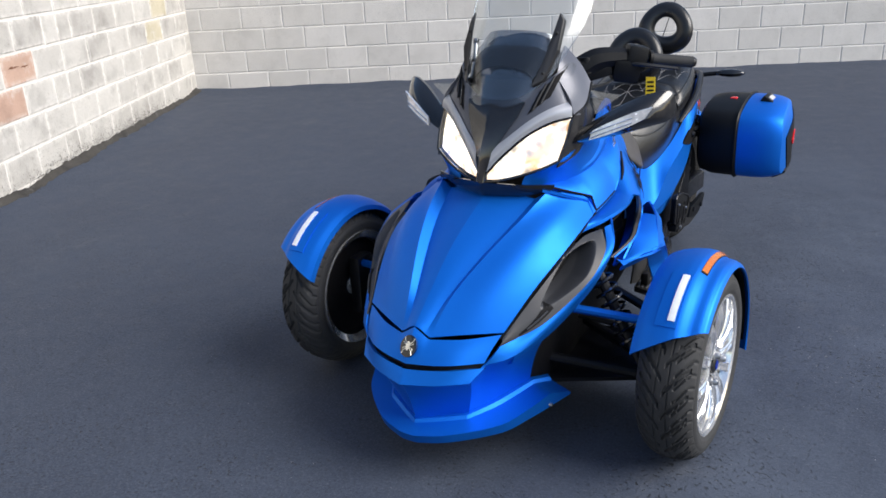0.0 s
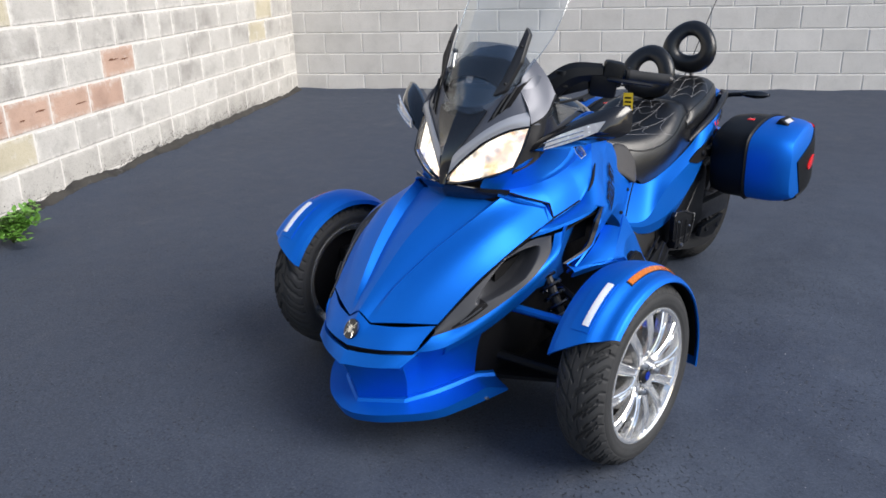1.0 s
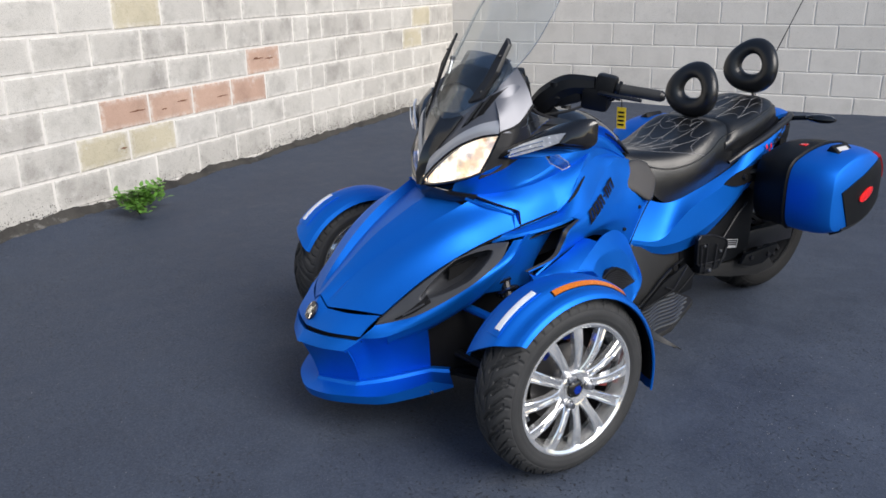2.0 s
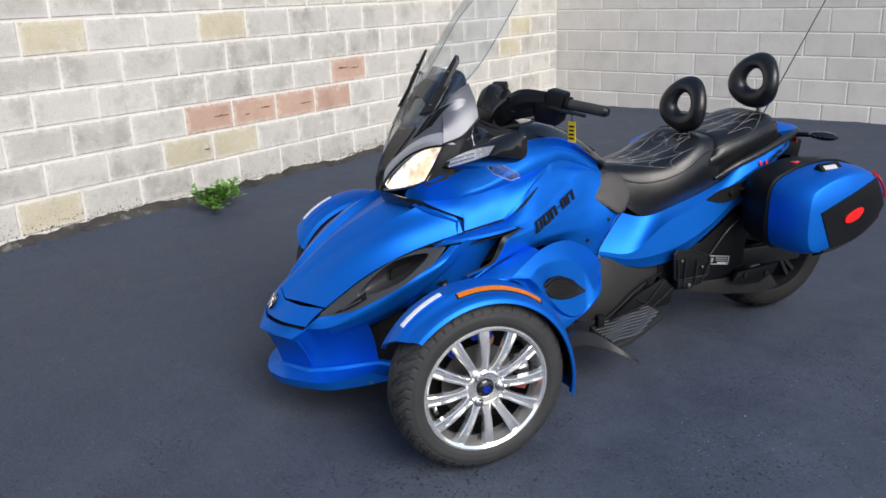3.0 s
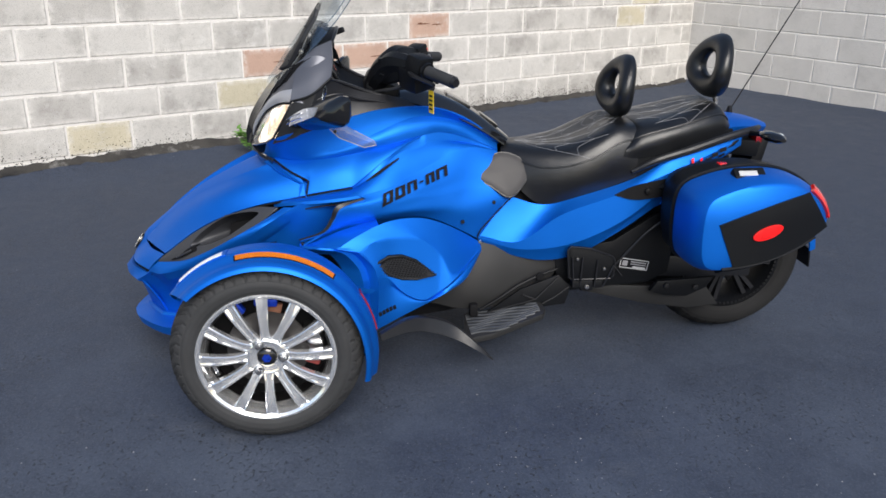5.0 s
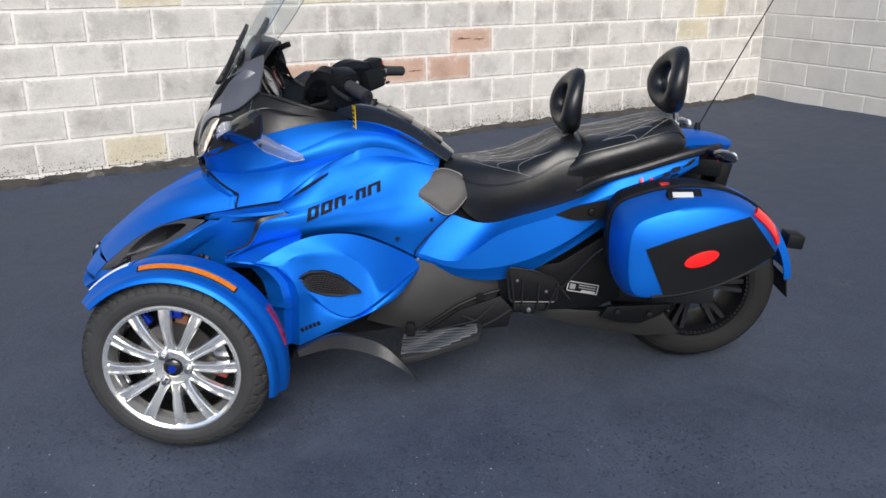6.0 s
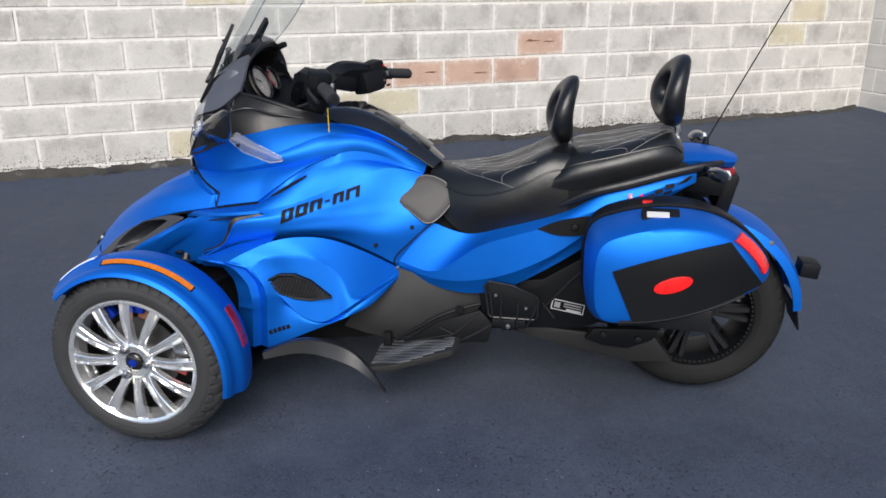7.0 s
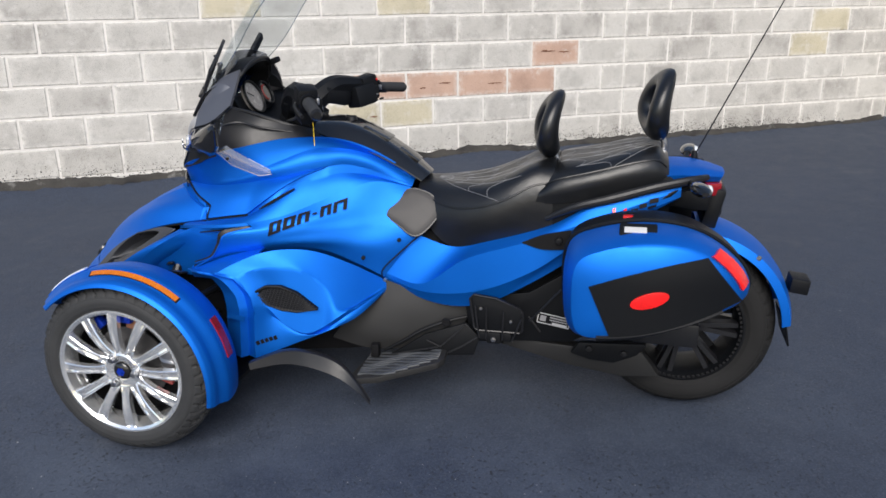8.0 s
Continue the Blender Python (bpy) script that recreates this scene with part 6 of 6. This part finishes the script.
    # front suspension
    for s in (1, -1):
        for a, b, r, m in (((.20, -.12, .25), (.56, -.02, .21), .016, BLACK_PLASTIC), ((.20, .20, .25), (.56, .03, .21), .016, BLACK_PLASTIC), ((.22, -.10, .42), (.55, -.01, .385), .014, BLUE), ((.22, .18, .43), (.55, .03, .385), .014, BLACK_PLASTIC), ((.22, .10, .30), (.55, .10, .29), .009, DARK_METAL)):
            part("suspension_arm", tube([(s * a[0], a[1], a[2]), (s * b[0], b[1], b[2])], r, 10, 4), m, trike)
        part("knuckle", box((s * .57, .005, .30), (.05, .09, .22), (0, 0, 0), .015), DARK_METAL, trike)
        top, low = np.array((s * .33, .02, .53)), np.array((s * .50, -.01, .24))
        shock = part("shock_absorber", tube([top, low], .016, 10, 4), DARK_METAL, trike, "black front shock absorber")
        axis = (low - top) / np.linalg.norm(low - top)
        u = np.cross(axis, (0, 1, 0))
        u /= np.linalg.norm(u)
        v = np.cross(axis, u)
        coil = [top + (low - top) * (.08 + .7 * t / 90) + .034 * (math.cos(t * .52) * u + math.sin(t * .52) * v) for t in range(91)]
        part("coil_spring", tube(coil, .006, 6, smooth=False), GLOSS_BLACK, shock)
        part("side_skirt", prism([(s * .24, -.16, .18), (s * .56, .04, .17), (s * .54, .30, .18), (s * .22, .30, .16)], (0, 0, .012)), BLACK_PLASTIC, trike)
        duct = net([[(s * .345, .06, .62), (s * .350, .20, .64), (s * .352, .31, .645)], [(s * .24, .10, .60), (s * .26, .22, .61), (s * .30, .32, .63)], [(s * .24, .10, .52), (s * .27, .20, .53), (s * .33, .26, .57)]], 10, 8)
        part("air_duct", sheet(duct, .004, (s, -1, 0)), DUCT, trike)


tail()
pannier()
undercarriage()


# ---- marks on the bodywork ----
def emblem():
    c = np.array((0, -.514, .414))
    n = np.array((0, -.83, .56))
    up = np.array((0, .56, .83))
    side = np.array((1.0, 0, 0))

    def at(a, b, lift):
        return c + side * a + up * b + n * lift
    bed = part("emblem", prism([at(.026 * math.cos(t), .032 * math.sin(t), -.004) for t in np.linspace(0, 6.283, 28, endpoint=False)], n * .010, bevel=.002), GLOSS_BLACK, trike, "black oval nose emblem with a pale mark")
    part("emblem_mark", prism([at(.006 * math.cos(t), .013 * math.sin(t), .004) for t in np.linspace(0, 6.283, 16, endpoint=False)], n * .005), GOLD, bed)
    for k in (-1, 1):
        for b, e in ((.010, .024), (.004, .010), (-.003, -.010), (-.008, -.024)):
            part("emblem_ray", tube([at(k * .004, b * .6, .006), at(k * .013, (b + e) / 2 * .9, .006), at(k * .016, e, .006)], .0014, 5, 6), GOLD, bed)


def cling(g, corners, lift):
    """Moves points onto the nearest place of a fine grid, a little outside it."""
    n = grid_normals(g).reshape(-1, 3)
    flat = g.reshape(-1, 3)
    out = []
    for c in corners:
        k = int(((flat - np.array(c)) ** 2).sum(1).argmin())
        s = 1 if n[k][0] > 0 else -1
        off = (np.array(c) - flat[k]) @ n[k]
        out.append(np.array(c) - n[k] * off + n[k] * s * lift)
    return out


def lettering():
    """A brand name on the side panels, kept as a row of plain slanted dark shapes, and smaller marks."""
    fine = side_grid(200, 96)
    p00, p10, p11, p01 = (np.array(p) for p in ((.345, .362, .633), (.235, .606, .705), (.220, .606, .742), (.338, .372, .671)))

    def at(u, v):
        return (p00 * (1 - u) + p10 * u) * (1 - v) + (p01 * (1 - u) + p11 * u) * v
    shapes = [(0, .15), (.18, .33), (.36, .51), (.55, .61), (.65, .79), (.82, 1.0)]
    for k, (u0, u1) in enumerate(shapes):
        v0, v1 = (.42, .58) if k == 3 else (0, 1)
        bars = [(u0, u1, v0, v1)] if k == 3 else [(u0, u1, .78, 1), (u0, u0 + .05, .0, .78), (u1 - .05, u1, 0, .78)] + ([(u0 + .05, u1 - .05, 0, .2)] if k in (0, 1) else [])
        pieces = [(a, b, c + (d - c) * n / 4, c + (d - c) * (n + 1) / 4) for a, b, c, d in bars for n in range(4)]
        for a, b, c, d in pieces:
            quad = cling(fine, [at(a, c), at(b, c), at(b, d), at(a, d)], .0065)
            for s in (1, -1):
                part("side_mark", prism([(s * q[0], q[1], q[2]) for q in quad], (s * .0012, 0, .0004)), INK, trike, smooth=0)
    tail = net(UNDER_SEAT, 160, 100)
    for y, z, w, h, m in ((1.414, .672, .034, .014, INK), (1.452, .690, .026, .010, INK), (1.484, .722, .010, .016, RED_LENS), (1.500, .704, .012, .014, RED_LENS), (1.518, .724, .010, .016, RED_LENS), (1.548, .730, .022, .007, INK), (1.575, .744, .024, .014, INK), (1.610, .762, .030, .016, INK), (1.605, .738, .030, .010, INK)):
        quad = cling(tail, [(.2, y - w / 2, z - h / 2), (.2, y + w / 2, z - h / 2 + .006), (.2, y + w / 2, z + h / 2 + .006), (.2, y - w / 2, z + h / 2)], .008)
        for s in (1, -1):
            part("tail_mark", prism([(s * q[0], q[1], q[2]) for q in quad], (s * .0012, 0, .0004)), m, trike, smooth=0)


lettering()
emblem()


def key_tag():
    t = thing("key_tag", (.312, .534, 1.020), "yellow plastic tag hanging from the handlebar grip", "tag")
    strap = part("strap", tube([(-.004, -.004, .030), (0, 0, .010), (0, 0, -.012)], .0016, 5, 6), BLACK_PLASTIC, t)
    plate = part("plate", prism([(-.015, -.006, -.012), (.015, .006, -.012), (.016, .0065, -.085), (-.014, -.0055, -.085)], (-.0008, .0018, 0)), YELLOW, t, "bright yellow tag plate")
    for k in range(4):
        z = -.026 - .014 * k
        part("print_bar", prism([(-.010, -.004, z), (.010, .004, z), (.010, .004, z - .006), (-.010, -.004, z - .006)], (.0006, -.0014, 0)), INK, plate)


key_tag()


# ---- a weed at the foot of the wall, grit on the ground ----
def weed():
    rng = random.Random(4)
    base = Vector((-2.985, -.385, ground_height(-2.985, -.385)))
    w = thing("weed", base, "green leafy weed growing at the wall's foot", "plant")
    stems, leaves = bmesh.new(), bmesh.new()
    for k in range(60):
        a = rng.uniform(0, 6.28)
        reach, high = rng.uniform(.05, .20), rng.uniform(.05, .19)
        tip = Vector((math.cos(a) * reach, math.sin(a) * reach, high))
        if tip.dot(ACROSS) < -.02:
            tip -= ACROSS * (tip.dot(ACROSS) * 1.6)
        mid = tip * .5 + Vector((0, 0, .03))
        tube([(0, 0, 0), mid, tip], [.0028, .0012], 4, 6, stems)
        for j in range(11):
            f = rng.uniform(.35, 1.0)
            p = mid.lerp(tip, f) + Vector((rng.gauss(0, .010), rng.gauss(0, .010), rng.gauss(0, .008)))
            size = rng.uniform(.026, .052)
            d = Vector((rng.gauss(0, 1), rng.gauss(0, 1), rng.uniform(-.2, .7))).normalized()
            s = d.cross(Vector((0, 0, 1))).normalized()
            u = s.cross(d)
            pts = [p, p + d * size * .35 + s * size * .30 + u * .002, p + d * size * .7 + s * size * .22, p + d * size - u * .003, p + d * size * .7 - s * size * .22, p + d * size * .35 - s * size * .30 + u * .002]
            leaves.faces.new([leaves.verts.new(q) for q in pts])
    part("stems", stems, STEM, w)
    part("leaves", leaves, LEAF, w, smooth=0)


weed()


def grit():
    rng = random.Random(11)
    bm = bmesh.new()
    spots = [(rng.uniform(-3.5, 3.0), rng.uniform(-2.2, 4.5), rng.uniform(.001, .003)) for _ in range(620)]
    spots += [(.97 + rng.gauss(0, .25), 1.05 + rng.gauss(0, .35), rng.uniform(.001, .0035)) for _ in range(90)]
    spots += [(rng.uniform(.7, 1.9), rng.uniform(-.8, 2.6), rng.uniform(.0015, .0045)) for _ in range(60)]
    spots += [(1.05 + rng.gauss(0, .12), .62 + rng.gauss(0, .10), rng.uniform(.001, .003)) for _ in range(50)]
    for x, y, r in spots:
        side = (Vector((x, y, 0)) - SIDE_START).dot(ACROSS)
        if side < .1 or -(Vector((x, y, 0)) - CORNER).dot(ALONG) < .1:
            continue
        z = ground_height(x, y)
        top = bm.verts.new((x, y, z + r * .7))
        ring = [bm.verts.new((x + r * rng.uniform(.6, 1.3) * math.cos(a), y + r * rng.uniform(.6, 1.3) * math.sin(a), z - .001)) for a in np.linspace(0, 6.283, 6)[:-1]]
        for k in range(5):
            bm.faces.new((ring[k], ring[(k + 1) % 5], top))
    tagged(part("grit", bm, CONCRETE_SPOT, smooth=0), "pale grit and flecks scattered on the asphalt", "grit", kind="stuff")


grit()

# ---- blocks of the two walls ----
def block_mesh(name, length, height, mats, seed, rough):
    """One block, its face towards +y: chamfered front edges, slightly uneven."""
    rng = random.Random(seed)
    bm = bmesh.new()
    c, d = 0.006, 0.05
    j = lambda: rng.uniform(-rough, rough)
    back = [bm.verts.new(p) for p in ((0, -d, 0), (length, -d, 0), (length, -d, height), (0, -d, height))]
    mid = [bm.verts.new((x + j(), -c, z + j())) for x, z in ((0, 0), (length, 0), (length, height), (0, height))]
    front = [bm.verts.new((x + j() * 0.6, j() * 0.4, z + j() * 0.6)) for x, z in ((c, c), (length - c, c), (length - c, height - c), (c, height - c))]
    bm.faces.new(front)
    for a, b in ((back, mid), (mid, front)):
        for k in range(4):
            bm.faces.new((a[k], a[(k + 1) % 4], b[(k + 1) % 4], b[k]))
    bmesh.ops.recalc_face_normals(bm, faces=bm.faces)
    me = bpy.data.meshes.new(name)
    bm.to_mesh(me)
    bm.free()
    me.materials.append(mats)
    return me


def lay_wall(parent, origin, along, face, start, stop, size, course, first, joint, proud, slope, phase, ruled, low_courses, courses, rough, paint, stuff_paint, extra=None, special=None, parity=1):
    """Lays running bond from start to stop. Lower courses are blocks of their own; the upper ones are one joined mesh."""
    a, f, up = Vector(along), Vector(face), Vector((0, 0, 1))
    a3 = (a - up * slope).normalized()
    cache = {}
    upper = bmesh.new()
    for k in range(courses):
        shift = phase + (size / 2 if k % 2 != parity else 0)
        cuts = [shift + size * i for i in range(-60, 60)]
        if extra is not None:
            cuts.append(extra)
        cuts = sorted({round(c, 4) for c in cuts if start < c < stop} | {start, stop})
        for n, (s0, s1) in enumerate(zip(cuts, cuts[1:])):
            if s1 - s0 < 0.05:
                continue
            z = first + course * k
            length, height = s1 - s0 - joint, course - joint
            p = origin + a * (s0 + joint / 2) + up * (z - slope * s0 + joint / 2) + f * proud
            m = Matrix.Translation(p) @ Matrix((( a3.x, f.x, 0, 0), (a3.y, f.y, 0, 0), (a3.z, f.z, 1, 0), (0, 0, 0, 1)))
            if k < low_courses and ruled(s0, s1):
                mat = special(k, s0, s1) if special else paint
                key = (round(length, 2), mat.name, n % 3)
                if key not in cache:
                    cache[key] = block_mesh("block", length, height, mat, len(cache), rough)
                ob = new("block", cache[key])
                ob.parent = parent
                ob.matrix_basis = m
            else:
                me = block_mesh("tmp", length, height, stuff_paint, k * 97 + n, rough)
                me.transform(m)
                upper.from_mesh(me)
                bpy.data.meshes.remove(me)
    ob = part("upper_blocks", upper, stuff_paint, parent, smooth=0)
    tagged(ob, kind="stuff")


BLOCK_MOULD = block_paint("mould_specked_block", (0.37, 0.355, 0.33), (0.49, 0.475, 0.445), (0.10, 0.095, 0.085), smear=0.6)
TAN_AT = {(1, 0.82), (1, 1.24), (5, 1.24), (5, -0.02), (0, -0.23), (3, 5.02), (4, 5.23)}
RED_AT = {(3, 2.5), (2, 1.03), (2, 1.45), (2, 1.87), (2, 2.29)}


def side_paint(k, s0, s1):
    for there, mat in ((RED_AT, BLOCK_RED), (TAN_AT, BLOCK_TAN)):
        if any(k == c and abs(s0 - s) < 0.06 for c, s in there):
            return mat
    if k == 0 and (1.4 < s0 < 4.6 or s0 < 0.3):
        return BLOCK_MOULD
    return BLOCK


SIDE_FIRST = 0.095
lay_wall(wall_side, SIDE_START, ALONG, ACROSS, -9.0, SIDE_END - 0.004, 0.42, 0.209, SIDE_FIRST - 0.209, 0.014, 0.002, SIDE_SLOPE, 3.34,
         lambda a, b: a > -4.0, 10, 15, 0.0035, BLOCK, BLOCK_STUFF, extra=3.34, special=lambda k, a, b: side_paint(k - 1, a, b), parity=0)
lay_wall(wall_end, CORNER, ACROSS, -ALONG, 0.004, 14.0, 0.4345, 0.225, 0.178 - 0.225, 0.009, 0.003, 0.0, 0.26,
         lambda a, b: a < 11.5, 9, 14, 0.001, BLOCK_BACK, BLOCK_BACK_STUFF)


def wall_marks():
    """Rust streaks on the stained blocks and black mould along the wall's foot."""
    rng = random.Random(21)
    for s, z, w in ((2.64, .845, .13), (2.78, .838, .10), (2.61, .852, .05), (1.34, .622, .14), (1.76, .632, .10), (2.18, .612, .12), (1.18, .400, .06), (1.58, .600, .05)):
        bm = bmesh.new()
        n = 9
        upper = [(s + w * (k / (n - 1) - .5), z - SIDE_SLOPE * s + .006 * rng.uniform(.2, 1) * math.sin(math.pi * k / (n - 1))) for k in range(n)]
        under = [(a, b - .003 - .010 * rng.uniform(.2, 1) * math.sin(math.pi * k / (n - 1))) for k, (a, b) in enumerate(upper)]
        rows = [[SIDE_START + ALONG * a + Vector((0, 0, b)) + ACROSS * .0045 for a, b in r] for r in (upper, under)]
        vs = [[bm.verts.new(p) for p in r] for r in rows]
        for k in range(n - 1):
            bm.faces.new((vs[0][k], vs[0][k + 1], vs[1][k + 1], vs[1][k]))
        part("rust_streak", bm, RUST, wall_side, "dark rust streak on a block", smooth=0)
    bm = bmesh.new()
    for _ in range(4200):
        s = rng.choice((rng.uniform(-3.5, 5.8), rng.uniform(-3.5, .6), rng.gauss(3.4, .5), rng.gauss(4.6, .4)))
        if not -3.5 < s < SIDE_END - .05:
            continue
        up = abs(rng.gauss(0, .075))
        p = SIDE_START + ALONG * s + ACROSS * .006
        z = ground_height(p.x, p.y) + .005 + up
        r = rng.uniform(.0015, .007) * (1 - min(.8, up * 4))
        ring = [bm.verts.new(p + ALONG * (r * rng.uniform(.5, 1.4) * math.cos(a)) + Vector((0, 0, z + r * rng.uniform(.4, 1.1) * math.sin(a)))) for a in np.linspace(0, 6.283, 7)[:-1]]
        bm.faces.new(ring)
    tagged(part("mould_specks", bm, INK, wall_side, "black mould specks at the wall's foot", smooth=0), kind="stuff")


wall_marks()


def soil_strip():
    """A ragged strip of tar, soil and old mortar along the foot of the side wall."""
    rng = random.Random(8)
    bm = bmesh.new()
    rows = []
    for s in np.arange(-4.0, SIDE_END - .02, .035):
        base = SIDE_START + ALONG * float(s) + ACROSS * .002
        tall = .030 + .018 * noise.noise((s * 1.3, 3, 9)) + .012 * noise.noise((s * 7, 1, 4)) + rng.uniform(-.006, .006)
        wide = .055 + .030 * noise.noise((s * 1.7, 8, 2)) + rng.uniform(-.008, .008)
        row = []
        for w, h in ((0, 1), (.12, .92), (.30, .55), (.62, .18), (1.0, -.06)):
            p = base + ACROSS * (wide * w)
            row.append(bm.verts.new((p.x, p.y, ground_height(p.x, p.y) + max(-.004, tall * h + rng.uniform(-.004, .004) * (w > 0)))))
        rows.append(row)
    for a, b in zip(rows, rows[1:]):
        for k in range(4):
            bm.faces.new((a[k], b[k], b[k + 1], a[k + 1]))
    bmesh.ops.recalc_face_normals(bm, faces=bm.faces)
    tagged(part("soil_strip", bm, SOIL, smooth=50), "dark ragged strip of soil and tar at the wall's foot", "soil", kind="stuff")


soil_strip()
